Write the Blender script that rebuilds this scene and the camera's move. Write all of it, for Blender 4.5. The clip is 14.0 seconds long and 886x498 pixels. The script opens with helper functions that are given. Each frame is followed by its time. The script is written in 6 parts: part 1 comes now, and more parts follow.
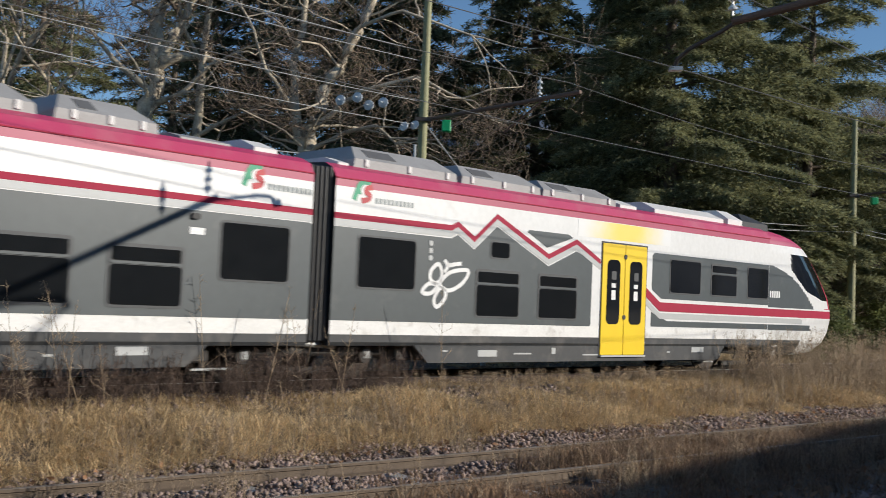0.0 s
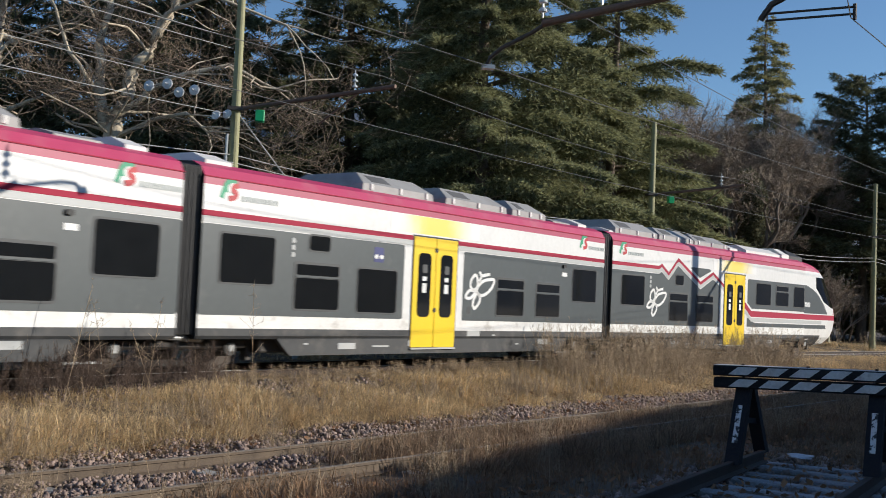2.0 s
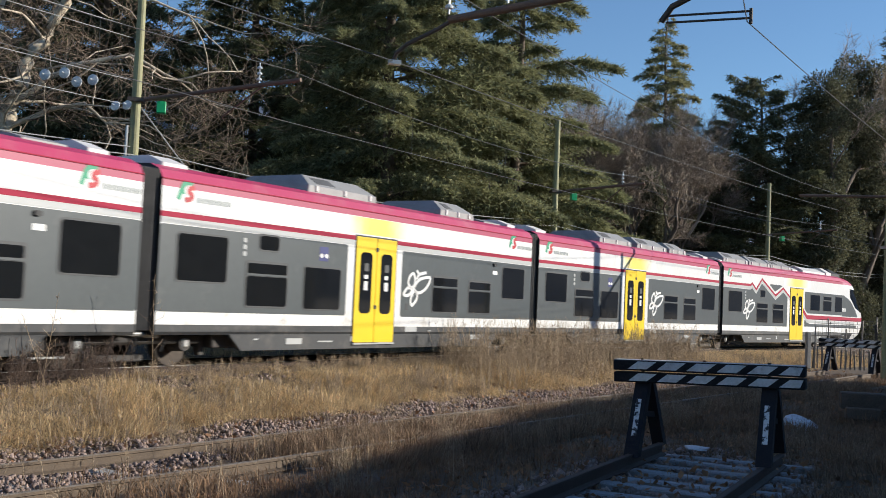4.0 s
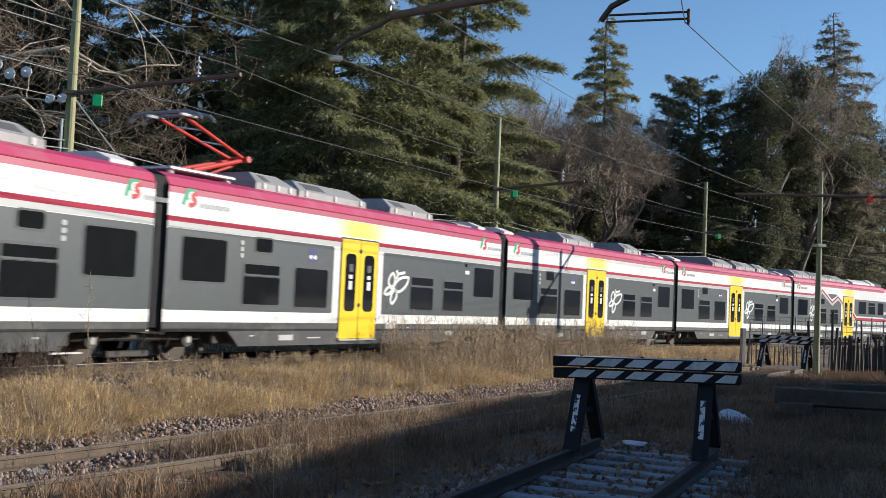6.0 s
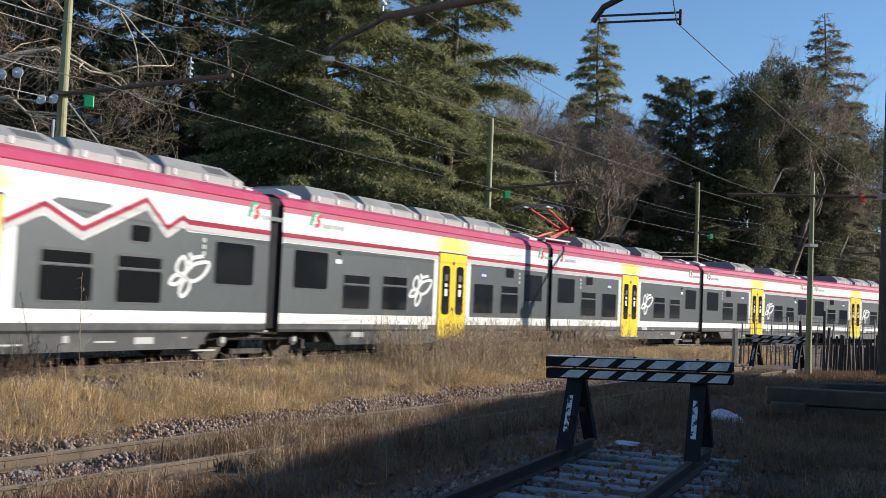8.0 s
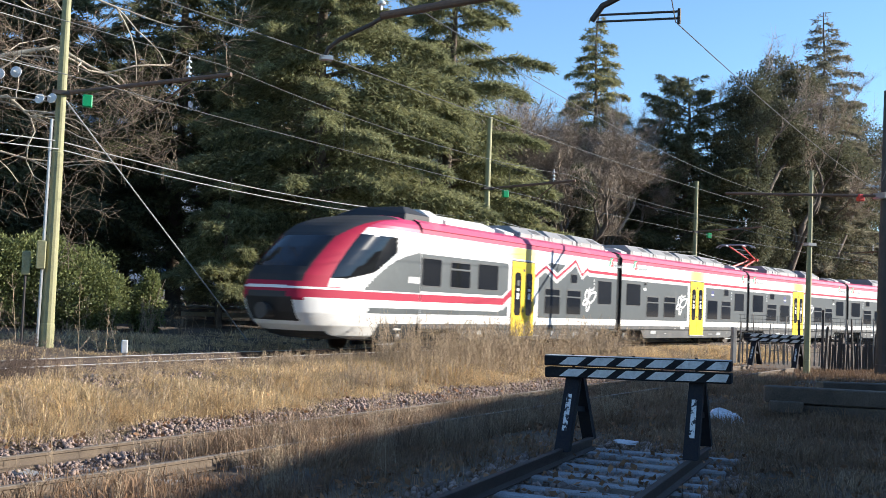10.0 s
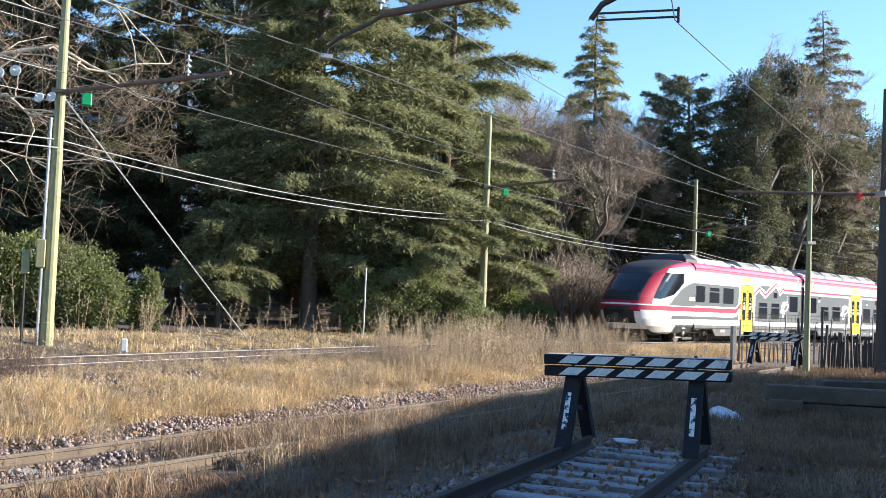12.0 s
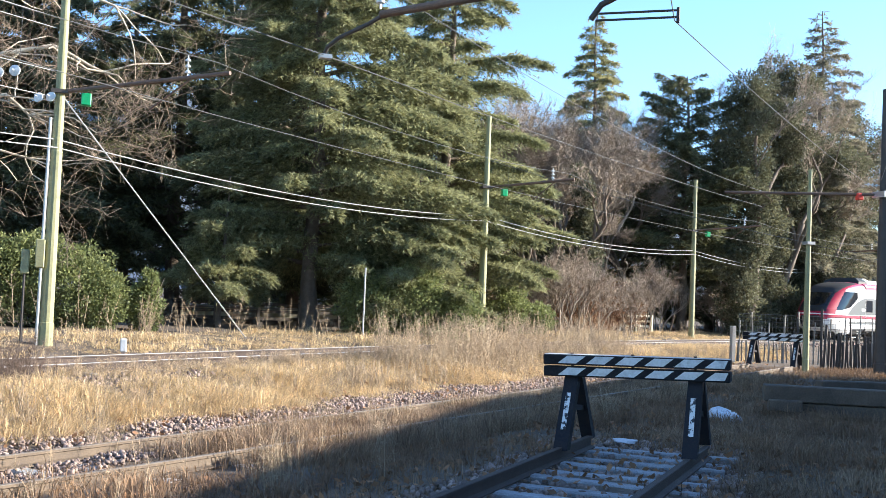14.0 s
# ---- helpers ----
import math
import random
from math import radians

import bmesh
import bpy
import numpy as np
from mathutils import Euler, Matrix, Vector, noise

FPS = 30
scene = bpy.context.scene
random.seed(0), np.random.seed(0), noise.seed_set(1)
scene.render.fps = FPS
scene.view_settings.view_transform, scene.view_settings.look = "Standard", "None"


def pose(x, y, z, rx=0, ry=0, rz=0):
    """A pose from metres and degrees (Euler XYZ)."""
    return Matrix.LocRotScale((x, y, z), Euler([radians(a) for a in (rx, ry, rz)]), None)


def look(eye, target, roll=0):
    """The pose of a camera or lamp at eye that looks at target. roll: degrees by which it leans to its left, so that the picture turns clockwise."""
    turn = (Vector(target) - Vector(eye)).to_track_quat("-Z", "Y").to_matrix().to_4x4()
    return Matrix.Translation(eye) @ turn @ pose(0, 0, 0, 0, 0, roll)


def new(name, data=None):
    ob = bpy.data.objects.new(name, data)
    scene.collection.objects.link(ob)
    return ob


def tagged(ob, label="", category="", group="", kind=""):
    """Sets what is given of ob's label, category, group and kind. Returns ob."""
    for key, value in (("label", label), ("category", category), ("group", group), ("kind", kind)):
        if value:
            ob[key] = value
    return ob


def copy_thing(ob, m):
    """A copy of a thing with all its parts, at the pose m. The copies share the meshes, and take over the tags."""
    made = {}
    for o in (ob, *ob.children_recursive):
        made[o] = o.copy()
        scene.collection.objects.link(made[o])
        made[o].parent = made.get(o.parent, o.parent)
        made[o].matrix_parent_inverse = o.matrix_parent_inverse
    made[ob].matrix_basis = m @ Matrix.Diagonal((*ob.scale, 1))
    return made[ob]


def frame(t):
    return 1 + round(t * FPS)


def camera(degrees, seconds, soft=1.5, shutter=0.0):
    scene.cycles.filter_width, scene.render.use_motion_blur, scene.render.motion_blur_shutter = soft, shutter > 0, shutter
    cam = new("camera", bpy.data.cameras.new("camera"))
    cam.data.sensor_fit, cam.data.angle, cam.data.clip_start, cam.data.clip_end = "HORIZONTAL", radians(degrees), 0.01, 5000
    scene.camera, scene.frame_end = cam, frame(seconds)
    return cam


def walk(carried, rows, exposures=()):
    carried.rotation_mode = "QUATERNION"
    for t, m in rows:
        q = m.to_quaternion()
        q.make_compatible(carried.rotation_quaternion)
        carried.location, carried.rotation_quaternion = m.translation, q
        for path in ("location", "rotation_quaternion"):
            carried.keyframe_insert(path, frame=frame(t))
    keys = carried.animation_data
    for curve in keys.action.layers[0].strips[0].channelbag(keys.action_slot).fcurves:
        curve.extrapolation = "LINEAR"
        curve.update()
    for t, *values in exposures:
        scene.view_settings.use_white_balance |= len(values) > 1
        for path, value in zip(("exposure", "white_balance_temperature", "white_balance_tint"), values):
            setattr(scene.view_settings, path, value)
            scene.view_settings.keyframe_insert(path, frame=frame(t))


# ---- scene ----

# ---------------------------------------------------------------- camera
def ang(yaw, pitch, roll):
    return pose(0, 0, 1.37, 90 + pitch, roll, yaw)


cam = camera(45.0, 14.0, soft=0.8, shutter=0.4)
walk(cam, [
    (0.0, ang(0.14, 2.87, -2.42)), (0.5, ang(-3.26, 2.89, -2.5)), (1.0, ang(-6.54, 2.92, -2.51)),
    (1.5, ang(-8.29, 2.95, -2.48)), (2.0, ang(-9.85, 2.92, -2.51)), (2.5, ang(-11.2, 2.93, -2.51)),
    (3.0, ang(-12.57, 2.93, -2.53)), (3.8, ang(-14.5, 2.91, -2.55)), (4.7, ang(-16.25, 2.89, -2.56)),
    (5.5, ang(-17.34, 2.87, -2.57)), (6.0, ang(-18.11, 2.87, -2.56)), (6.5, ang(-18.5, 2.86, -2.5)),
    (7.0, ang(-18.46, 2.92, -2.45)), (8.0, ang(-18.5, 2.92, -2.45)), (10.5, ang(-18.58, 2.84, -2.41)),
    (11.0, ang(-18.58, 2.8, -2.4)), (14.0, ang(-18.62, 2.81, -2.42))],
    exposures=[(0.0, 0.0), (1.5, 0.1), (3.0, 0.28), (5.5, 0.38), (8.2, 0.45), (9.3, 0.85), (10.3, 1.2), (11.5, 1.4), (13.0, 1.72), (14.0, 1.88)])

# ---------------------------------------------------------------- light
SUN_AZ, SUN_EL = 100.0, 19.5          # degrees from +y towards +x, and above the horizon
world = bpy.data.worlds.new("sky")
scene.world = world
world.use_nodes = True
wn = world.node_tree.nodes
sky = wn.new("ShaderNodeTexSky")
sky.sky_type, sky.sun_disc = "NISHITA", False
sky.sun_elevation, sky.sun_rotation = radians(SUN_EL), radians(SUN_AZ)
sky.air_density, sky.dust_density, sky.ozone_density = 1.0, 0.0, 4.8
world.node_tree.links.new(sky.outputs["Color"], wn["Background"].inputs["Color"])
wn["Background"].inputs["Strength"].default_value = 0.115
sun_dir = Vector((math.sin(radians(SUN_AZ)) * math.cos(radians(SUN_EL)), math.cos(radians(SUN_AZ)) * math.cos(radians(SUN_EL)), math.sin(radians(SUN_EL))))
sun_data = bpy.data.lights.new("sun", "SUN")
sun_data.energy, sun_data.angle, sun_data.color = 4.75, radians(0.5), (1.0, 0.93, 0.83)
sun = new("sun", sun_data)
sun.matrix_world = look(sun_dir * 100, (0, 0, 0))


# ---------------------------------------------------------------- materials
def mat(name, a, b=None, rough=0.7, metal=0.0, scale=4.0, fine=40.0, bump=0.0, spec=0.5, coat=0.0, rand=0.0, island=False, dirt=None, dirt_at=(0.55, 0.75), dirt_scale=1.2):
    """Principled surface: colour varies from a to b over coarse and fine noise; rand: brightness change per object or per island."""
    m = bpy.data.materials.new(name)
    m.use_nodes = True
    n, l = m.node_tree.nodes, m.node_tree.links
    p = n["Principled BSDF"]
    b = b or tuple(c * 0.75 for c in a)
    tc = n.new("ShaderNodeTexCoord")
    n1, n2 = n.new("ShaderNodeTexNoise"), n.new("ShaderNodeTexNoise")
    n1.inputs["Scale"].default_value, n2.inputs["Scale"].default_value = scale, fine
    n1.inputs["Detail"].default_value, n2.inputs["Detail"].default_value = 5, 3
    l.new(tc.outputs["Object"], n1.inputs["Vector"])
    l.new(tc.outputs["Object"], n2.inputs["Vector"])
    add = n.new("ShaderNodeMath")
    add.operation = "ADD"
    l.new(n1.outputs["Fac"], add.inputs[0])
    l.new(n2.outputs["Fac"], add.inputs[1])
    rng = n.new("ShaderNodeMapRange")
    rng.inputs["From Min"].default_value, rng.inputs["From Max"].default_value = 0.72, 1.28
    l.new(add.outputs[0], rng.inputs["Value"])
    mix = n.new("ShaderNodeMix")
    mix.data_type = "RGBA"
    mix.inputs["A"].default_value, mix.inputs["B"].default_value = (*a, 1), (*b, 1)
    l.new(rng.outputs["Result"], mix.inputs["Factor"])
    out = mix.outputs["Result"]
    if dirt:
        n3 = n.new("ShaderNodeTexNoise")
        n3.inputs["Scale"].default_value, n3.inputs["Detail"].default_value, n3.inputs["Roughness"].default_value = dirt_scale, 8, 0.65
        l.new(tc.outputs["Object"], n3.inputs["Vector"])
        r3 = n.new("ShaderNodeMapRange")
        r3.inputs["From Min"].default_value, r3.inputs["From Max"].default_value = dirt_at
        l.new(n3.outputs["Fac"], r3.inputs["Value"])
        m3 = n.new("ShaderNodeMix")
        m3.data_type = "RGBA"
        m3.inputs["B"].default_value = (*dirt, 1)
        l.new(r3.outputs["Result"], m3.inputs["Factor"])
        l.new(out, m3.inputs["A"])
        out = m3.outputs["Result"]
    if rand:
        info = n.new("ShaderNodeNewGeometry" if island else "ShaderNodeObjectInfo")
        hs = n.new("ShaderNodeHueSaturation")
        r = n.new("ShaderNodeMapRange")
        r.inputs["To Min"].default_value, r.inputs["To Max"].default_value = 1 - rand, 1 + rand
        l.new(info.outputs["Random Per Island" if island else "Random"], r.inputs["Value"])
        l.new(r.outputs["Result"], hs.inputs["Value"])
        l.new(out, hs.inputs["Color"])
        out = hs.outputs["Color"]
    l.new(out, p.inputs["Base Color"])
    p.inputs["Roughness"].default_value, p.inputs["Metallic"].default_value = rough, metal
    p.inputs["Specular IOR Level"].default_value, p.inputs["Coat Weight"].default_value = spec, coat
    if bump:
        bp = n.new("ShaderNodeBump")
        bp.inputs["Strength"].default_value, bp.inputs["Distance"].default_value = bump, 0.02
        l.new(add.outputs[0], bp.inputs["Height"])
        l.new(bp.outputs["Normal"], p.inputs["Normal"])
    return m


def glow(name, colour, strength):
    m = mat(name, colour, colour, rough=0.3)
    p = m.node_tree.nodes["Principled BSDF"]
    p.inputs["Emission Color"].default_value, p.inputs["Emission Strength"].default_value = (*colour, 1), strength
    return m


M_white = mat("train_white", (0.76, 0.76, 0.74), (0.68, 0.68, 0.66), 0.38, coat=0.3, scale=0.8, fine=9, dirt=(0.42, 0.40, 0.36), dirt_at=(0.60, 0.95))
M_lowwhite = mat("train_white_dusty", (0.78, 0.78, 0.75), (0.66, 0.65, 0.62), 0.5, scale=2, fine=25, dirt=(0.34, 0.31, 0.27), dirt_at=(0.56, 0.85), dirt_scale=3.0)
M_dark = mat("train_grey", (0.062, 0.076, 0.080), (0.053, 0.065, 0.069), 0.4, coat=0.25, scale=0.7, fine=8, dirt=(0.13, 0.135, 0.13), dirt_at=(0.58, 0.9))
M_skirt = mat("train_skirt_grey", (0.038, 0.042, 0.045), (0.03, 0.032, 0.034), 0.6, scale=1.2, fine=14, dirt=(0.11, 0.103, 0.092), dirt_at=(0.5, 0.8), dirt_scale=2.5)
M_lightgrey = mat("train_light_grey", (0.46, 0.47, 0.46), (0.42, 0.43, 0.42), 0.42)
M_red = mat("train_red", (0.36, 0.018, 0.05), (0.32, 0.016, 0.045), 0.6, spec=0.2)
M_roofred = mat("roof_red", (0.46, 0.04, 0.115), (0.40, 0.034, 0.10), 0.5, scale=1.5, dirt=(0.42, 0.14, 0.17), dirt_at=(0.5, 0.85))
M_pink = mat("roof_edge_faded_red", (0.40, 0.055, 0.115), (0.36, 0.048, 0.10), 0.45, scale=2)
M_yellow = mat("door_yellow", (0.86, 0.60, 0.012), (0.80, 0.55, 0.012), 0.38, coat=0.2, scale=1.5, dirt=(0.55, 0.38, 0.05), dirt_at=(0.62, 0.9), dirt_scale=2.5)
M_glass = mat("tinted_glass", (0.008, 0.009, 0.010), (0.012, 0.013, 0.014), 0.06, spec=0.6, bump=0.0)
M_frame = mat("window_rubber", (0.05, 0.055, 0.058), rough=0.55)
M_seal = mat("black_rubber", (0.012, 0.012, 0.013), (0.02, 0.02, 0.02), 0.6)
M_bellows = mat("bellows_rubber", (0.02, 0.02, 0.021), (0.035, 0.035, 0.035), 0.5, scale=6)
M_pod = mat("roof_unit_grey", (0.34, 0.335, 0.325), (0.27, 0.265, 0.255), 0.55, scale=2, dirt=(0.2, 0.19, 0.18), dirt_at=(0.52, 0.8))
M_poddark = mat("roof_unit_vent", (0.12, 0.12, 0.12), rough=0.7, fine=80)
M_hood = mat("cab_hood_grey", (0.034, 0.036, 0.038), (0.026, 0.028, 0.03), 0.6, scale=2, fine=20, bump=0.05)
M_podwhite = mat("roof_unit_white", (0.7, 0.69, 0.66), (0.6, 0.59, 0.56), 0.55)
M_bogie = mat("bogie_steel", (0.035, 0.033, 0.031), (0.06, 0.052, 0.045), 0.7, scale=5, bump=0.2)
M_wheel = mat("wheel_steel", (0.085, 0.068, 0.055), (0.045, 0.037, 0.031), 0.65, metal=0.4)
M_panto = mat("pantograph_red", (0.55, 0.035, 0.02), (0.45, 0.03, 0.02), 0.45)
M_steel = mat("galvanised_steel", (0.45, 0.46, 0.46), (0.36, 0.37, 0.37), 0.45, metal=0.7)
M_logowhite = mat("logo_white", (0.82, 0.82, 0.80), rough=0.5)
M_green = mat("logo_green", (0.02, 0.33, 0.17), rough=0.5)
M_logored = mat("logo_red", (0.5, 0.02, 0.03), rough=0.5)
M_logogrey = mat("logo_grey", (0.30, 0.34, 0.33), rough=0.5)
M_blue = mat("sign_blue", (0.02, 0.03, 0.16), rough=0.5)
M_lamp_red = glow("tail_light", (0.7, 0.02, 0.02), 0.2)
M_oldtop = mat("dull_rail_head", (0.24, 0.20, 0.16), (0.15, 0.12, 0.09), 0.6, metal=0.2, fine=60)
M_railtan = mat("tan_rusty_rail", (0.145, 0.105, 0.068), (0.08, 0.058, 0.042), 0.75, scale=3, fine=60, bump=0.3)
M_rail = mat("rusty_rail", (0.060, 0.036, 0.026), (0.034, 0.023, 0.018), 0.75, scale=3, fine=60, bump=0.3)
M_railtop = mat("rail_head", (0.78, 0.77, 0.75), (0.66, 0.64, 0.61), 0.4, metal=0.35)
M_sleeper = mat("pale_sleeper", (0.40, 0.385, 0.35), (0.27, 0.26, 0.24), 0.85, scale=5, fine=50, bump=0.4, rand=0.15)
M_frost = mat("frosted_sleeper", (0.36, 0.37, 0.385), (0.20, 0.20, 0.205), 0.8, scale=6, fine=60, bump=0.4, rand=0.12)
M_ballast = mat("ballast_stone", (0.33, 0.245, 0.205), (0.18, 0.132, 0.112), 0.9, scale=6, fine=40, bump=0.3, rand=0.45, island=True)
M_soil = mat("dry_soil_and_litter", (0.13, 0.092, 0.06), (0.065, 0.048, 0.034), 0.95, scale=0.9, fine=22, bump=0.8, dirt=(0.15, 0.12, 0.095), dirt_at=(0.5, 0.7))
M_beamblack = mat("black_painted_beam", (0.013, 0.013, 0.015), (0.026, 0.026, 0.028), 0.85, scale=5, bump=0.2, spec=0.15)
M_flake = mat("flaking_white_paint", (0.70, 0.70, 0.68), (0.6, 0.6, 0.58), 0.7, scale=8, dirt=(0.03, 0.03, 0.035), dirt_at=(0.52, 0.56), dirt_scale=16)
M_beamwhite = mat("white_painted_stripe", (0.66, 0.66, 0.65), (0.5, 0.5, 0.48), 0.65, scale=8, dirt=(0.2, 0.19, 0.18), dirt_at=(0.58, 0.8), dirt_scale=6)
M_bluesteel = mat("dark_painted_steel", (0.014, 0.015, 0.022), (0.026, 0.024, 0.024), 0.8, scale=5, bump=0.2, spec=0.2)
M_pole = mat("mast_olive_paint", (0.33, 0.32, 0.16), (0.24, 0.23, 0.12), 0.65, scale=3, fine=30)
M_poledark = mat("mast_dark", (0.075, 0.062, 0.052), (0.05, 0.042, 0.036), 0.7, scale=4)
M_armbrown = mat("cantilever_brown", (0.17, 0.10, 0.065), (0.11, 0.07, 0.05), 0.7, scale=5, fine=40)
M_insul = mat("glass_insulator", (0.66, 0.68, 0.67), (0.5, 0.52, 0.52), 0.25)
M_wire = mat("wire", (0.11, 0.11, 0.105), rough=0.5)
M_cable = mat("pale_cable", (0.40, 0.40, 0.38), rough=0.5)
M_concrete = mat("weathered_concrete", (0.36, 0.34, 0.31), (0.24, 0.23, 0.21), 0.9, scale=2, fine=25, bump=0.3)


# ---------------------------------------------------------------- mesh helpers
def obj(name, verts, faces, materials, parent=None, index=None, smooth=False, label=""):
    me = bpy.data.meshes.new(name)
    me.from_pydata([tuple(v) for v in verts], [], [tuple(f) for f in faces])
    for m in (materials if isinstance(materials, (list, tuple)) else [materials]):
        me.materials.append(m)
    if index is not None:
        me.polygons.foreach_set("material_index", index)
    if smooth:
        me.polygons.foreach_set("use_smooth", [True] * len(me.polygons))
    me.update()
    ob = new(name, me)
    if parent is not None:
        ob.parent = parent
    if label:
        ob["label"] = label
    return ob


def part(name, bm, material, parent, label=""):
    me = bpy.data.meshes.new(name)
    bm.to_mesh(me)
    bm.free()
    me.materials.append(material)
    ob = new(name, me)
    ob.parent = parent
    if label:
        ob["label"] = label
    return ob


def empty(name, m=None):
    ob = new(name)
    ob.empty_display_size = 0.2
    if m is not None:
        ob.matrix_world = m
    return ob


def box_bm(x0, x1, y0, y1, z0, z1, bevel=0.0, taper=None):
    bm = bmesh.new()
    vs = [bm.verts.new((x, y, z)) for x in (x0, x1) for y in (y0, y1) for z in (z0, z1)]
    for f in ((0, 1, 3, 2), (4, 6, 7, 5), (0, 4, 5, 1), (2, 3, 7, 6), (0, 2, 6, 4), (1, 5, 7, 3)):
        bm.faces.new([vs[i] for i in f])
    if taper:
        cx, cy = (x0 + x1) / 2, (y0 + y1) / 2
        for v in vs:
            if v.co.z == z1:
                v.co.x, v.co.y = cx + (v.co.x - cx) * taper[0], cy + (v.co.y - cy) * taper[1]
    if bevel:
        bmesh.ops.bevel(bm, geom=bm.edges[:], offset=bevel, segments=1, affect="EDGES")
    return bm


def tube(points, radii, sides=8, cap=True):
    """Verts and faces of a tube along points."""
    vs, fs = [], []
    n = len(points)
    if not hasattr(radii, "__len__"):
        radii = [radii] * n
    for i, p in enumerate(points):
        p = Vector(p)
        d = (Vector(points[min(i + 1, n - 1)]) - Vector(points[max(i - 1, 0)])).normalized()
        a = d.cross(Vector((0, 0, 1)) if abs(d.z) < 0.9 else Vector((1, 0, 0))).normalized()
        b = d.cross(a)
        for k in range(sides):
            t = 2 * math.pi * k / sides
            vs.append(p + (a * math.cos(t) + b * math.sin(t)) * radii[i])
    for i in range(n - 1):
        for k in range(sides):
            k2 = (k + 1) % sides
            fs.append((i * sides + k, i * sides + k2, (i + 1) * sides + k2, (i + 1) * sides + k))
    if cap:
        fs += [tuple(range(sides))[::-1], tuple((n - 1) * sides + k for k in range(sides))]
    return vs, fs


def merge(*pieces):
    vs, fs = [], []
    for v, f in pieces:
        o = len(vs)
        vs += list(v)
        fs += [tuple(i + o for i in q) for q in f]
    return vs, fs


def slab(pts, y0, y1):
    """A plate in the (x, z) plane from y0 to y1."""
    n = len(pts)
    vs = [(x, y0, z) for x, z in pts] + [(x, y1, z) for x, z in pts]
    fs = [tuple(range(n)), tuple(range(2 * n - 1, n - 1, -1))] + [(i, i + n, (i + 1) % n + n, (i + 1) % n) for i in range(n)]
    return vs, fs


def round_rect(x0, x1, z0, z1, r, seg=4):
    out = []
    for cx, cz, a0 in ((x1 - r, z1 - r, 0), (x0 + r, z1 - r, 90), (x0 + r, z0 + r, 180), (x1 - r, z0 + r, 270)):
        for k in range(seg + 1):
            a = radians(a0 + 90 * k / seg)
            out.append((cx + r * math.cos(a), cz + r * math.sin(a)))
    return out


# ---------------------------------------------------------------- the railway's line
STEP = 0.5
line_s = np.arange(-70, 260 + STEP, STEP)
_u = np.clip(line_s, -20, 170) / 100
_th = np.concatenate([[0], np.cumsum(((-0.43 - 0.154 * _u + 0.008 * _u * _u) / 100)[1:] * STEP)])
_th = _th - _th[140] + 0.792
line_x = np.concatenate([[0], np.cumsum(np.cos((_th[1:] + _th[:-1]) / 2) * STEP)])
line_y = np.concatenate([[0], np.cumsum(np.sin((_th[1:] + _th[:-1]) / 2) * STEP)])
line_x, line_y = line_x - line_x[140], line_y - line_y[140] + 19.17
HALF = 1.43                       # half the width of a car; the line above is their near side


def along(s, d=0.0, z=0.0):
    """The point s metres along the line and d metres to its far side."""
    x, y, t = np.interp(s, line_s, line_x), np.interp(s, line_s, line_y), np.interp(s, line_s, _th)
    return Vector((x - math.sin(t) * d, y + math.cos(t) * d, z))


def heading(s):
    return math.degrees(np.interp(s, line_s, _th))


def line_coords(X, Y):
    """s and d of many places."""
    X, Y = np.asarray(X, float), np.asarray(Y, float)
    best, S, D = np.full(X.shape, 1e18), np.zeros(X.shape), np.zeros(X.shape)
    for i in range(0, len(line_s), 4):
        dx, dy = X - line_x[i], Y - line_y[i]
        q = dx * dx + dy * dy
        c, sn = math.cos(_th[i]), math.sin(_th[i])
        near = q < best
        best = np.where(near, q, best)
        S = np.where(near, line_s[i] + dx * c + dy * sn, S)
        D = np.where(near, -dx * sn + dy * c, D)
    return S, D


def wobble(x, y):
    return (np.sin(x * 1.9 + y * 0.7) * np.sin(y * 1.3 - x * 0.4) + 0.6 * np.sin(x * 4.1 - y * 3.3) * np.sin(y * 5.2 + x)) * 0.035


def ground_z(X, Y):
    S, D = line_coords(X, Y)
    z = np.interp(D - HALF, [-60, -12, -9.6, -8.2, -5, -3.9, -2.4, -1.7, 1.7, 2.6, 4.5, 9, 60, 400], [-0.6, -0.52, -0.53, -0.68, -0.74, -0.62, -0.30, -0.20, -0.20, -0.12, 0.05, 0.15, 0.4, 1.5])
    return z + wobble(np.asarray(X), np.asarray(Y)) * np.where(np.abs(D - HALF) < 1.8, 0.15, 1.0)


# ---------------------------------------------------------------- ground
def axis(lo, hi, fine):
    a = list(np.arange(lo, hi, fine))
    step, v = fine, hi
    while v < 1600:
        a.append(v)
        step *= 1.28
        v += step
    step, v = fine * 1.28, lo - fine * 1.28
    while v > -1600:
        a.insert(0, v)
        step *= 1.28
        v -= step
    return np.array(a)


def build_ground():
    gx, gy = axis(-14, 46, 0.4), axis(4, 64, 0.4)
    X, Y = np.meshgrid(gx, gy, indexing="ij")
    Z = ground_z(X, Y)
    nx, ny = X.shape
    idx = np.arange(nx * ny).reshape(nx, ny)
    F = np.stack([idx[:-1, :-1], idx[1:, :-1], idx[1:, 1:], idx[:-1, 1:]], -1).reshape(-1, 4)
    g = obj("ground", np.stack([X, Y, Z], -1).reshape(-1, 3).tolist(), F.tolist(), M_soil, smooth=True)
    tagged(g, "brown winter soil with dead leaves beside railway tracks", "ground", kind="structure")


build_ground()


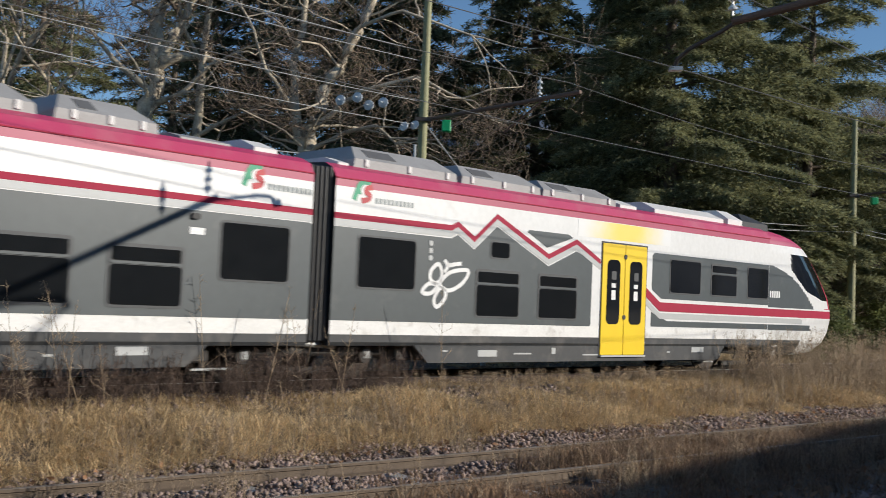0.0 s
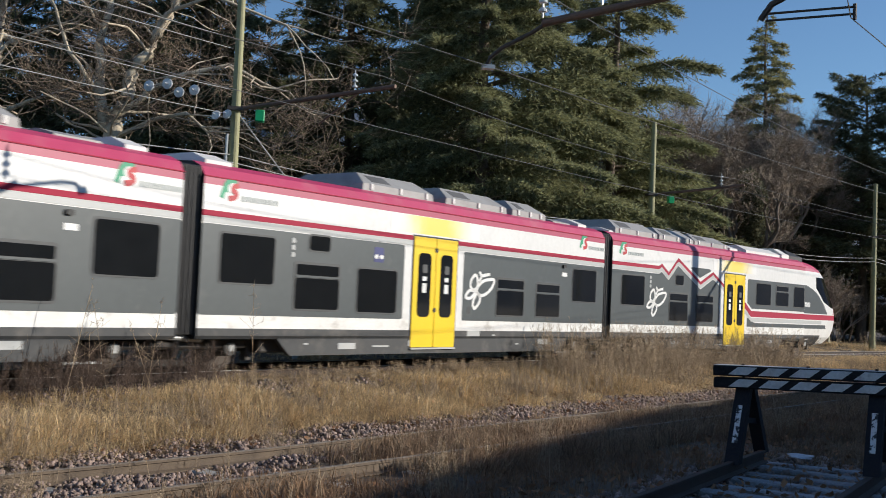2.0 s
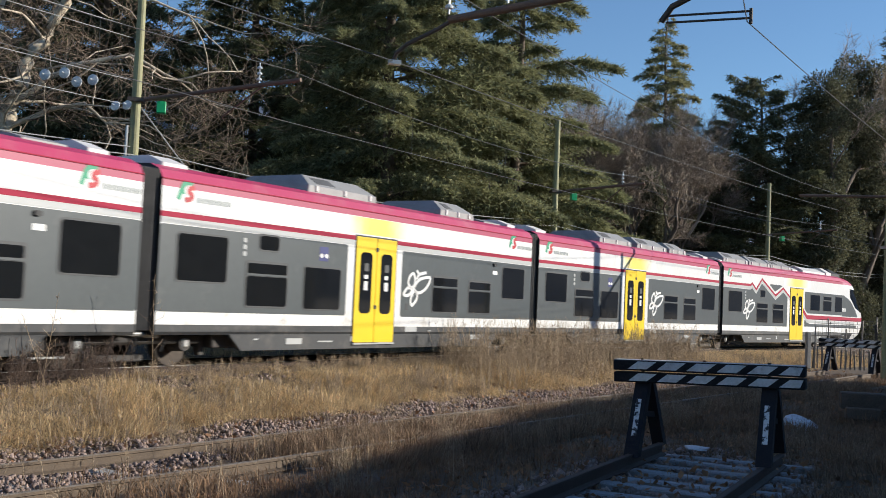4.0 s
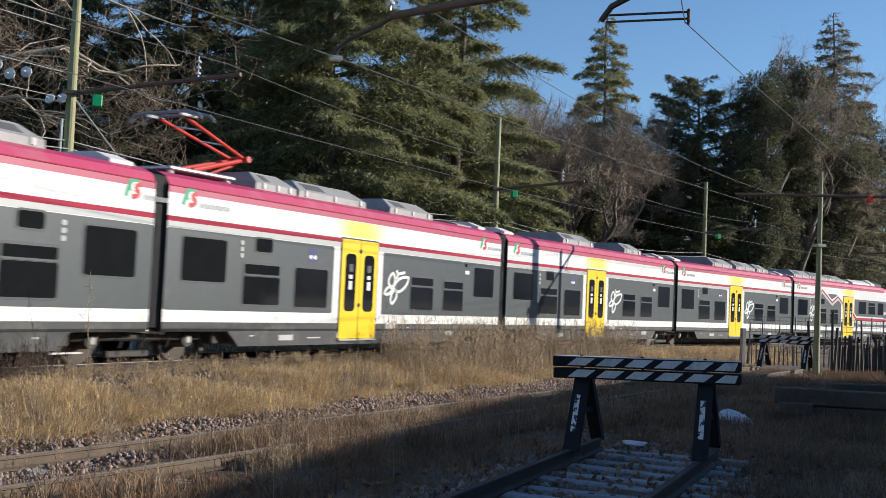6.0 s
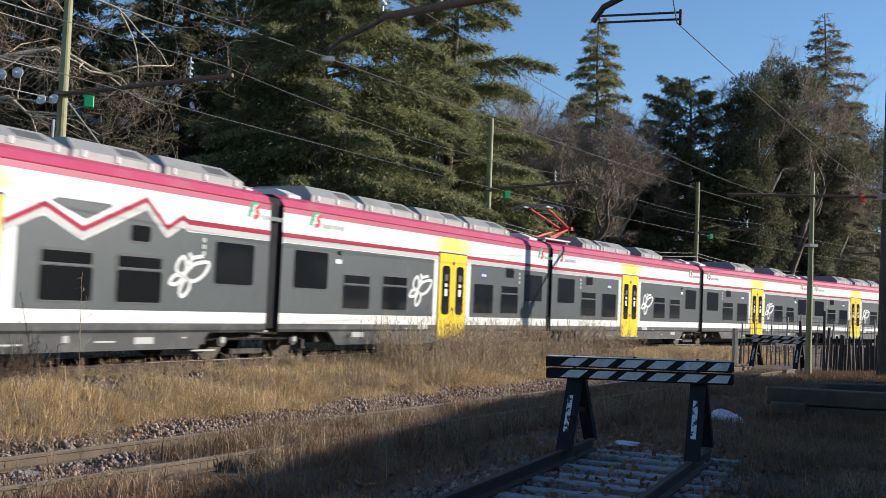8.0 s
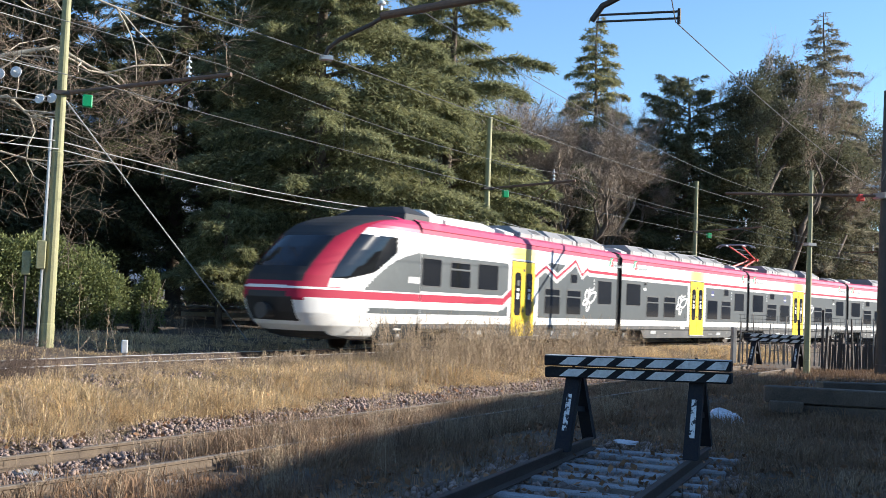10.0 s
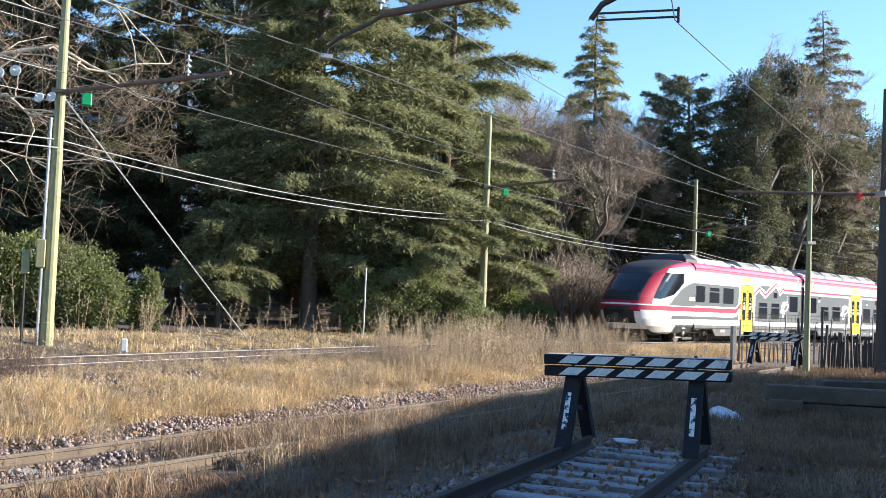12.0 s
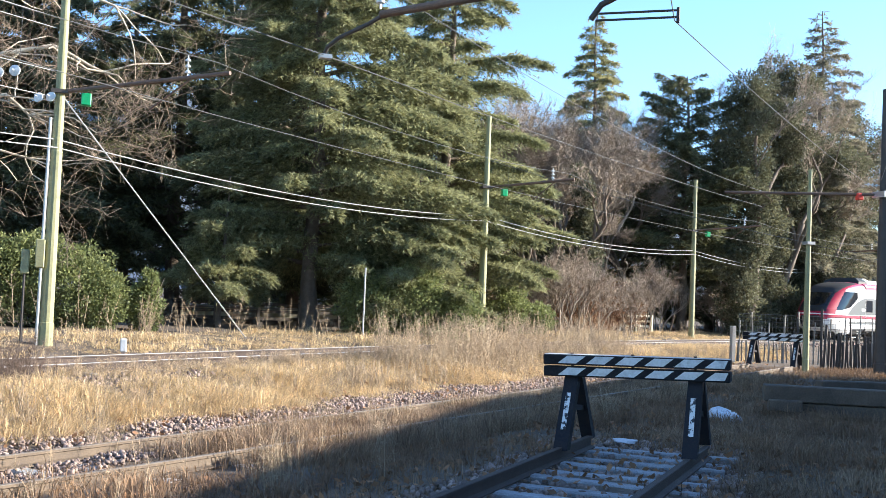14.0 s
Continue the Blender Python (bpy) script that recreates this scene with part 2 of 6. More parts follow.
# ---------------------------------------------------------------- tracks
def rail_mesh(points, top_z):
    """A flat-bottomed rail along (x, y) points."""
    prof = [(-0.07, -0.16), (-0.07, -0.145), (-0.012, -0.125), (-0.012, -0.045), (-0.036, -0.035), (-0.036, -0.006), (-0.028, 0),
            (0.028, 0), (0.036, -0.006), (0.036, -0.035), (0.012, -0.045), (0.012, -0.125), (0.07, -0.145), (0.07, -0.16)]
    vs, fs, ix = [], [], []
    n, k = len(points), len(prof)
    for i, p in enumerate(points):
        d = (Vector(points[min(i + 1, n - 1)]) - Vector(points[max(i - 1, 0)])).normalized()
        nrm = Vector((-d.y, d.x))
        vs += [(p[0] + nrm.x * a, p[1] + nrm.y * a, top_z + b) for a, b in prof]
    for i in range(n - 1):
        for j in range(k):
            j2 = (j + 1) % k
            fs.append((i * k + j, i * k + j2, (i + 1) * k + j2, (i + 1) * k + j))
            ix.append(1 if j in (5, 6, 7) else 0)
    fs += [tuple(range(k)), tuple((n - 1) * k + j for j in range(k))[::-1]]
    ix += [0, 0]
    return vs, fs, ix


def build_track(name, centre, top, label, sleeper_mat, sleeper_len, spacing, head, wear=0.0, sunk=1e9, wide=0.25):
    """centre(s) -> point and heading in degrees; top(s): height of the rail heads."""
    tr = tagged(empty(name), label, "railway track", kind="structure")
    for side in (-0.752, 0.752):
        pts, zs = [], []
        for s in np.arange(head[0], head[1] + 0.01, 1.0):
            p, h = centre(s)
            pts.append((p.x - math.sin(radians(h)) * side, p.y + math.cos(radians(h)) * side))
            zs.append(top(s))
        vs, fs, ix = rail_mesh(pts, 0)
        vs = [(v[0], v[1], v[2] + zs[i // 14]) for i, v in enumerate(vs)]
        obj("rail", vs, fs, [M_railtan if 0 < wear < 1 else M_rail, M_railtop if wear == 1 else M_oldtop if wear else M_rail], tr, ix)
    bm = box_bm(-wide / 2, wide / 2, -sleeper_len / 2, sleeper_len / 2, -0.14, 0, 0.018)
    me = bpy.data.meshes.new("sleeper")
    bm.to_mesh(me)
    bm.free()
    me.materials.append(sleeper_mat)
    rnd = random.Random(4)
    for s in np.arange(head[0] + 0.3, head[1], spacing):
        p, h = centre(s)
        o = new("sleeper", me)
        o.parent = tr
        o.matrix_local = pose(p.x, p.y, top(s) - 0.16 - (0.07 if s > sunk else 0) + rnd.uniform(-0.012, 0.006), rnd.uniform(-1, 1), rnd.uniform(-1, 1), h + rnd.uniform(-1.5, 1.5))
    return tr


def straight(o, h):
    a = radians(h)
    return lambda s: (Vector((o[0] + math.cos(a) * s, o[1] + math.sin(a) * s, 0)), h)


SIDING, STUB = straight((-0.26, 12.36), 40.0), straight((6.33, 11.52), 49.0)
SIDING_Z = lambda s: -0.55 + 0.2 * min(1, max(0, s / 28))
STUB_Z = lambda s: -0.30
build_track("main_track", lambda s: (along(s, HALF), heading(s)), lambda s: 0.0, "curved running line with shiny rail heads on ballast", M_sleeper, 2.4, 0.62, (-22, 150), 1.0)
build_track("siding_track", SIDING, SIDING_Z, "disused rusty siding track with pale sleepers in dry grass", M_sleeper, 2.3, 0.66, (-14, 30), 0.5, 2.5)
build_track("stub_track", STUB, STUB_Z, "short rusty dead-end track with frosted sleepers in shade", M_frost, 2.2, 0.58, (-13, 1.4), wide=0.19)


# ---------------------------------------------------------------- the train
CAR = 14.7


def side_plate(name, pts, side, off, material, parent, label="", base=HALF - 0.01):
    vs, fs = slab(pts, side * base, side * (HALF + off))
    return obj(name, vs, fs, material, parent, label=label)


def ribbon(top, width):
    """A band of constant height under a broken line."""
    return top + [(x, z - width) for x, z in reversed(top)]


def window(car, side, x0, x1, z0, z1, sliding=False):
    w = side_plate("window", round_rect(x0, x1, z0, z1, 0.07), side, 0.012, M_frame, car)
    if sliding:
        zb = z1 - 0.27 * (z1 - z0) - 0.03
        side_plate("pane", round_rect(x0 + 0.04, x1 - 0.04, z0 + 0.04, zb - 0.025, 0.05), side, 0.018, M_glass, w, "dark tinted pane")
        side_plate("pane", round_rect(x0 + 0.06, x1 - 0.06, zb + 0.03, z1 - 0.05, 0.03), side, 0.017, M_glass, w, "dark tinted pane")
        side_plate("bar", [(x0 + 0.03, zb - 0.012), (x1 - 0.03, zb - 0.012), (x1 - 0.03, zb + 0.018), (x0 + 0.03, zb + 0.018)], side, 0.024, M_dark, w)
    else:
        side_plate("pane", round_rect(x0 + 0.035, x1 - 0.035, z0 + 0.035, z1 - 0.035, 0.06), side, 0.018, M_glass, w, "dark tinted pane")
    return w


def door(car, side, x0):
    w = 1.58
    side_plate("door_surround", [(x0 - 0.03, 0.40), (x0 + w + 0.03, 0.40), (x0 + w + 0.03, 2.79), (x0 - 0.03, 2.79)], side, 0.004, M_seal, car)
    for k in range(2):
        a, b = x0 + k * w / 2 + 0.012, x0 + (k + 1) * w / 2 - 0.012
        leaf = side_plate("door_leaf", round_rect(a, b, 0.43, 2.755, 0.02, 2), side, 0.02, M_yellow, car, "yellow sliding door leaf")
        side_plate("pane", round_rect(a + 0.16, b - 0.16, 1.07, 2.42, 0.12), side, 0.026, M_glass, leaf, "dark door window")
        for zc, hgt in ((1.88, 0.09), (1.68, 0.2)):
            side_plate("sticker", [((a + b) / 2 - 0.07, zc - hgt / 2), ((a + b) / 2 + 0.07, zc - hgt / 2), ((a + b) / 2 + 0.07, zc + hgt / 2), ((a + b) / 2 - 0.07, zc + hgt / 2)], side, 0.029, M_logowhite, leaf)
        side_plate("grip", round_rect((a + b) / 2 - 0.08, (a + b) / 2 + 0.08, 2.0, 2.18, 0.03), side, 0.034, M_frame, leaf)
    for zc in (1.22, 2.5):
        side_plate("button", round_rect(x0 + w / 2 - 0.05, x0 + w / 2 + 0.05, zc - 0.05, zc + 0.05, 0.045), side, 0.034, M_seal, car)
    side_plate("step_edge", [(x0, 0.385), (x0 + w, 0.385), (x0 + w, 0.42), (x0, 0.42)], side, 0.05, M_lightgrey, car)


def fade_material():
    """Yellow paint that fades into the white at both ends."""
    m = mat("faded_yellow_panel", (0.84, 0.80, 0.70), rough=0.4)
    n, l = m.node_tree.nodes, m.node_tree.links
    tc, sep = n.new("ShaderNodeTexCoord"), n.new("ShaderNodeSeparateXYZ")
    l.new(tc.outputs["Generated"], sep.inputs[0])
    d = n.new("ShaderNodeMath")
    d.operation = "PINGPONG"
    d.inputs[1].default_value = 0.5
    l.new(sep.outputs["X"], d.inputs[0])
    nz = n.new("ShaderNodeTexNoise")
    nz.inputs["Scale"].default_value = 3.0
    l.new(tc.outputs["Object"], nz.inputs["Vector"])
    ad = n.new("ShaderNodeMath")
    ad.operation = "MULTIPLY_ADD"
    ad.inputs[1].default_value, ad.inputs[2].default_value = 0.16, -0.08
    l.new(nz.outputs["Fac"], ad.inputs[0])
    sm = n.new("ShaderNodeMath")
    sm.operation = "ADD"
    l.new(d.outputs[0], sm.inputs[0])
    l.new(ad.outputs[0], sm.inputs[1])
    r = n.new("ShaderNodeMapRange")
    r.interpolation_type = "SMOOTHSTEP"
    r.inputs["From Min"].default_value, r.inputs["From Max"].default_value = 0.03, 0.42
    l.new(sm.outputs[0], r.inputs["Value"])
    mix = n.new("ShaderNodeMix")
    mix.data_type = "RGBA"
    mix.inputs["A"].default_value, mix.inputs["B"].default_value = (0.76, 0.76, 0.74, 1), (0.86, 0.66, 0.14, 1)
    l.new(r.outputs["Result"], mix.inputs["Factor"])
    l.new(mix.outputs["Result"], n["Principled BSDF"].inputs["Base Color"])
    return m


M_fade = fade_material()


def ellipse_ring(cx, cz, a, b, rot, width):
    pts_o, pts_i = [], []
    for k in range(20):
        t = 2 * math.pi * k / 20
        taper = 0.75 + 0.25 * math.cos(t)
        for arr, g in ((pts_o, 0), (pts_i, width)):
            x, z = (a - g) * math.cos(t), (b - g) * math.sin(t) * taper
            arr.append((cx + x * math.cos(rot) - z * math.sin(rot), cz + x * math.sin(rot) + z * math.cos(rot)))
    return pts_o, pts_i


def stroke(pts, w, closed):
    """Ribbon of half-width w along a smoothed line in the plane of the side."""
    n, c = len(pts), []
    for i in range(n if closed else n - 1):
        q = [pts[(i + k) % n] if closed else pts[min(max(i + k, 0), n - 1)] for k in (-1, 0, 1, 2)]
        for t in (0, 0.25, 0.5, 0.75):
            c.append(tuple(0.5 * (2 * q[1][k] + (q[2][k] - q[0][k]) * t + (2 * q[0][k] - 5 * q[1][k] + 4 * q[2][k] - q[3][k]) * t * t + (3 * q[1][k] - q[0][k] - 3 * q[2][k] + q[3][k]) * t ** 3) for k in (0, 1)))
    if not closed:
        c.append(pts[-1])
    m, left, right = len(c), [], []
    for i in range(m):
        u, v = (c[i - 1], c[(i + 1) % m]) if closed else (c[max(i - 1, 0)], c[min(i + 1, m - 1)])
        d = math.hypot(v[0] - u[0], v[1] - u[1]) or 1
        nx, nz = -(v[1] - u[1]) / d * w, (v[0] - u[0]) / d * w
        left.append((c[i][0] + nx, c[i][1] + nz))
        right.append((c[i][0] - nx, c[i][1] - nz))
    return left, right


WINGS = (((0.50, 0.42), (0.66, 0.60), (0.88, 0.68), (1.20, 0.70), (1.13, 0.53), (0.94, 0.39), (0.70, 0.32)),
         ((0.49, 0.48), (0.54, 0.62), (0.45, 0.78), (0.29, 0.68), (0.25, 0.53), (0.36, 0.44)),
         ((0.42, 0.41), (0.22, 0.42), (0.07, 0.27), (0.26, 0.25), (0.40, 0.34)),
         ((0.52, 0.36), (0.41, 0.24), (0.37, 0.11), (0.44, 0.02), (0.58, 0.11), (0.65, 0.22), (0.62, 0.33)))
FEELERS = (((0.59, 0.86), (0.67, 0.76), (0.60, 0.64)), ((0.67, 0.76), (0.82, 0.79), (1.02, 0.82)))


def butterfly(car, side, x0, z0):
    vs, fs = [], []
    turn = lambda x: x if side < 0 else 1.27 - x
    for pts, closed in [(w, True) for w in WINGS] + [(f, False) for f in FEELERS]:
        o, i = stroke(pts, 0.036, closed)
        n, k = len(vs), len(o)
        for y in (HALF - 0.005, HALF + 0.008):
            vs += [(x0 + turn(x), side * y, z0 + z) for x, z in o] + [(x0 + turn(x), side * y, z0 + z) for x, z in i]
        for j in range(k if closed else k - 1):
            j2 = (j + 1) % k
            fs += [(n + 2 * k + j, n + 2 * k + j2, n + 3 * k + j2, n + 3 * k + j), (n + j, n + j2, n + 2 * k + j2, n + 2 * k + j),
                   (n + k + j, n + 3 * k + j, n + 3 * k + j2, n + k + j2)]
    obj("emblem", vs, fs, M_logowhite, car, label="white outlined butterfly-shaped emblem")


MARK = (("green", ((0.30, 0.37), (0.16, 0.37), (0.09, 0.31), (0.05, 0.20), (0.0, 0.02))), ("green", ((0.06, 0.19), (0.14, 0.20))),
        ("white", ((0.30, 0.28), (0.20, 0.28), (0.16, 0.22), (0.18, 0.16))), ("red", ((0.34, 0.30), (0.24, 0.27), (0.22, 0.20), (0.29, 0.14), (0.27, 0.06), (0.14, 0.02))))


def operator_mark(car, side, x0, z0):
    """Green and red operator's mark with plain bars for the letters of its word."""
    inks = {"green": M_green, "white": M_logowhite, "red": M_logored}
    for k, (ink, pts) in enumerate(MARK):
        pts = [((x if side < 0 else 0.34 - x) * 1.12, z * 0.86) for x, z in pts]
        o, i = stroke(pts, 0.046, False)
        vs = [(x0 + x, side * y, z0 + z) for y in (HALF - 0.005, HALF + 0.006 + 0.001 * k) for x, z in o + i]
        n = len(o)
        fs = [(2 * n + j, 2 * n + j + 1, 3 * n + j + 1, 3 * n + j) for j in range(n - 1)]
        obj("mark", vs, fs, inks[ink], car)
    xw = x0 + 0.46 if side < 0 else x0 - 0.94
    for k in range(10):
        a = xw + 0.09 * k
        side_plate("word_bar", [(a, z0), (a + 0.055, z0), (a + 0.055, z0 + 0.09), (a, z0 + 0.09)], side, 0.006, M_logogrey, car)


def pod(car, x0, x1, z1, material, vent=True, slant=0.26):
    prof = [(-1.12, 3.55), (-1.12, 3.55 + (z1 - 3.55) * 0.42), (-0.72, z1), (0.72, z1), (1.12, 3.55 + (z1 - 3.55) * 0.42), (1.12, 3.55)]
    vs = []
    for x, sg in ((x0, 1), (x1, -1)):
        vs += [(x + sg * slant * max(0, (z - 3.7)) / max(0.05, z1 - 3.7), y, z) for y, z in prof]
    n = len(prof)
    fs = [tuple(range(n)), tuple(range(2 * n - 1, n - 1, -1))] + [(i, i + n, (i + 1) % n + n, (i + 1) % n) for i in range(n)]
    o = obj("roof_unit", vs, fs, material, car)
    if vent:
        for k in (-1, 1):
            a, b = x0 + 0.2, x0 + (x1 - x0) * 0.42
            za, zb = 3.55 + (z1 - 3.55) * 0.55, 3.55 + (z1 - 3.55) * 0.88
            ya = 1.12 - 0.40 * (0.55 - 0.42) / 0.58 + 0.006
            yb = 1.12 - 0.40 * (0.88 - 0.42) / 0.58 + 0.006
            obj("grille", [(a + 0.2, k * ya, za + 0.004), (b, k * ya, za + 0.004), (b, k * yb, zb + 0.004), (a + 0.2, k * yb, zb + 0.004),
                           (a + 0.2, k * ya, za - 0.02), (b, k * ya, za - 0.02), (b, k * yb, zb - 0.02), (a + 0.2, k * yb, zb - 0.02)],
                [(0, 1, 2, 3), (4, 7, 6, 5), (0, 4, 5, 1), (1, 5, 6, 2), (2, 6, 7, 3), (3, 7, 4, 0)], M_poddark, o)
        for k in (-1, 1):
            for xx in (x0 + 0.25, (x0 + x1) / 2, x1 - 0.3):
                part("latch", box_bm(xx, xx + 0.07, *sorted((k * 1.11, k * 1.15)), 3.62, 3.74), M_podwhite, o)
    part("seam", box_bm((x0 + x1) / 2 - 0.012, (x0 + x1) / 2 + 0.012, -0.7, 0.7, z1 - 0.02, z1 + 0.006), M_poddark, o)
    return o


def body_shell(car, x0, x1, skirt):
    prof = [(-1.40, 0.60), (-1.43, 0.66), (-1.43, 0.785), (-1.43, 1.012), (-1.43, 3.20), (-1.428, 3.335), (-1.33, 3.50), (-1.10, 3.60), (0, 3.65)]
    prof = prof + [(-y, z) for y, z in reversed(prof[:-1])]
    mats = [M_skirt, M_lowwhite, M_white, M_pink, M_roofred, M_seal]
    band = [0, 0, 1, 2, 3, 4, 4, 4]
    band = band + band[::-1]
    n = len(prof)
    vs, fs, ix = [], [], []
    xs = [x0, x1]
    for x in xs:
        vs += [(x, y, z) for y, z in prof]
    for j in range(n - 1):
        fs.append((j, j + 1, n + j + 1, n + j))
        ix.append(band[j])
    fs += [(n - 1, 0, n, 2 * n - 1), tuple(range(n)), tuple(range(2 * n - 1, n - 1, -1))]
    ix += [0, 5, 5]
    obj("body", vs, fs, mats, car, ix)
    for k in (-1, 1):
        part("roof_gutter", box_bm(x0, x1, *sorted((k * 1.40, k * 1.443)), 3.325, 3.345), M_red, car)
    a, b = skirt
    pts = [(a, 0.61), (a + 0.35, 0.30), (b - 0.35, 0.30), (b, 0.61)]
    for k in (-1, 1):
        vs, fs = slab(pts, k * 1.32, k * 1.428)
        obj("skirt", vs, fs, M_skirt, car)
        rnd = random.Random(7)
        for q in range(9):
            xx = a + 0.6 + q * (b - a - 1.2) / 9 + rnd.uniform(0, 0.3)
            w, zz, hh = rnd.choice((0.12, 0.22, 0.5)), rnd.uniform(0.38, 0.68), rnd.choice((0.03, 0.04, 0.12))
            side_plate("marking_bar", [(xx, zz), (xx + w, zz), (xx + w, zz + hh), (xx, zz + hh)], k, 0.005, M_lightgrey, car)
    part("underframe", box_bm(a - 0.2, b + 0.2, -1.2, 1.2, 0.34, 0.62, 0.03), M_bogie, car)


def common_side(car, side):
    """What both kinds of car share on one side."""
    for k in range(3):
        side_plate("indicator_lamp", round_rect(2.36, 2.45, 2.10 + 0.13 * k, 2.19 + 0.13 * k, 0.03), side, 0.012, M_lightgrey, car)


def gangway(car, x):
    g = part("gangway", box_bm(x - 0.235, x + 0.235, -1.25, 1.25, 0.72, 3.46, 0.04), M_seal, car, "black rubber bellows between cars")
    for k in range(5):
        xx = x - 0.19 + 0.095 * k
        part("fold", box_bm(xx - 0.032, xx + 0.032, -1.36, 1.36, 0.66, 3.5, 0.02), M_bellows, g)


def mid_car():
    car = tagged(empty("rail_car"), "grey, white and red articulated railcar with yellow double doors", "train car", "cars of the train")
    body_shell(car, 0.23, CAR - 0.23, (2.1, CAR - 2.1))
    for side in (-1, 1):
        side_plate("grey_panel", round_rect(0.23, 5.68, 1.012, 2.545, 0.05), side, 0.004, M_dark, car)
        side_plate("grey_panel", round_rect(7.82, CAR - 0.23, 1.012, 2.545, 0.05), side, 0.004, M_dark, car)
        for a, b in ((0.23, 5.94), (7.58, CAR - 0.23)):
            side_plate("grey_stripe", [(a, 2.56), (b, 2.56), (b, 2.665), (a, 2.665)], side, 0.005, M_lightgrey, car)
            side_plate("red_stripe", [(a, 2.67), (b, 2.67), (b, 2.765), (a, 2.765)], side, 0.006, M_red, car)
        window(car, side, 0.63, 1.96, 1.54, 2.44)
        window(car, side, 2.45, 3.72, 1.12, 2.03, True)
        window(car, side, 4.2, 5.48, 1.10, 2.02)
        window(car, side, 2.8, 3.42, 2.22, 2.56)
        door(car, side, 5.97)
        butterfly(car, side, 7.86, 1.27)
        window(car, side, 9.16, 10.41, 1.12, 2.04, True)
        window(car, side, 10.92, 12.13, 1.12, 2.00, True)
        window(car, side, 12.72, 14.05, 1.55, 2.45)
        side_plate("faded_panel", [(5.2, 2.82), (8.4, 2.82), (8.4, 3.19), (5.2, 3.19)], side, 0.003, M_fade, car, "yellow paint fading to white over the door")
        operator_mark(car, side, 13.1, 2.98)
        operator_mark(car, side, 0.62, 2.98)
        side_plate("sign", round_rect(4.7, 5.0, 2.14, 2.44, 0.03), side, 0.007, M_blue, car, "blue pictogram square")
        for cx in (4.77, 4.93):
            o, i = ellipse_ring(cx, 2.25, 0.06, 0.06, 0, 0.02)
            side_plate("wheel_mark", o, side, 0.009, M_logowhite, car)
        side_plate("label_plate", [(12.2, 2.2), (12.45, 2.2), (12.45, 2.3), (12.2, 2.3)], side, 0.006, M_logowhite, car)
        side_plate("camera_box", round_rect(12.2, 12.34, 2.42, 2.5, 0.02), side, 0.05, M_seal, car)
        side_plate("hatch", round_rect(8.02, 8.14, 1.17, 1.33, 0.02), side, 0.008, M_frame, car)
        common_side(car, side)
    return car


# outline of the cab: height, forward reach, half width
NOSE = [(0.36, 16.35, 1.05), (0.45, 16.65, 1.2), (0.7, 16.95, 1.36), (1.0, 17.12, 1.42), (1.35, 17.22, 1.43), (1.6, 17.2, 1.43), (1.9, 17.1, 1.43), (2.2, 16.9, 1.43), (2.6, 16.58, 1.43),
        (3.0, 16.22, 1.425), (3.2, 15.98, 1.41), (3.3, 15.82, 1.385), (3.42, 15.55, 1.32), (3.52, 15.25, 1.2), (3.60, 14.95, 0.98), (3.65, 14.6, 0.6)]
NOSE0 = 14.2


def nose_colour(u, y, z):
    """0 white 1 low white 2 red 3 pink 4 roof red 5 grey 6 light grey 7 glass 8 black 9 hood 10 skirt"""
    f = abs(y) / HALF
    if z > 2.92 and u > 15.0 and f < 0.62 + (z - 2.92) * 0.35:
        return 9
    if u > 15.6 and 0.42 <= f < 0.9 and 1.36 < z <= 1.64:
        return 0 if 1.575 < z < 1.625 else 2
    if f < 0.60 and u > 15.4 and z > 1.64:
        if z > 2.10 and f < 0.56:
            return 7
        return 8 if z > 1.74 and f < 0.60 else 2
    if f < 0.83 and u > 15.0 and z > 1.64:
        return 2
    if z > 3.20:
        return 4 if z > 3.335 else 3
    if f < 0.66 and z <= 1.5 and u > 16.3:
        return 8 if (0.8 < z and f < 0.5) or z < 0.56 else (2 if z > 1.3 else 0)
    if z < 3.0 and u > 15.35 and z > np.interp(u, [15.35, 16.3, 17.3], [2.62, 2.06, 1.86]):
        return 8 if u < 15.42 else 7
    top = np.interp(u, [14.4, 14.9, 15.4, 15.8, 16.3, 16.75], [2.66, 2.56, 2.42, 2.24, 1.95, 1.62])
    if 1.60 < z < top and u < 16.75:
        return 5
    if 1.36 < z < 1.57:
        return 2
    if u < 16.55 and 1.02 < z < 1.17:
        return 5
    if u < 16.0 and 1.2 < z < 1.33:
        return 6
    if z < 0.78 and u < 16.05:
        return 10
    return 0 if z > 1.01 else 1


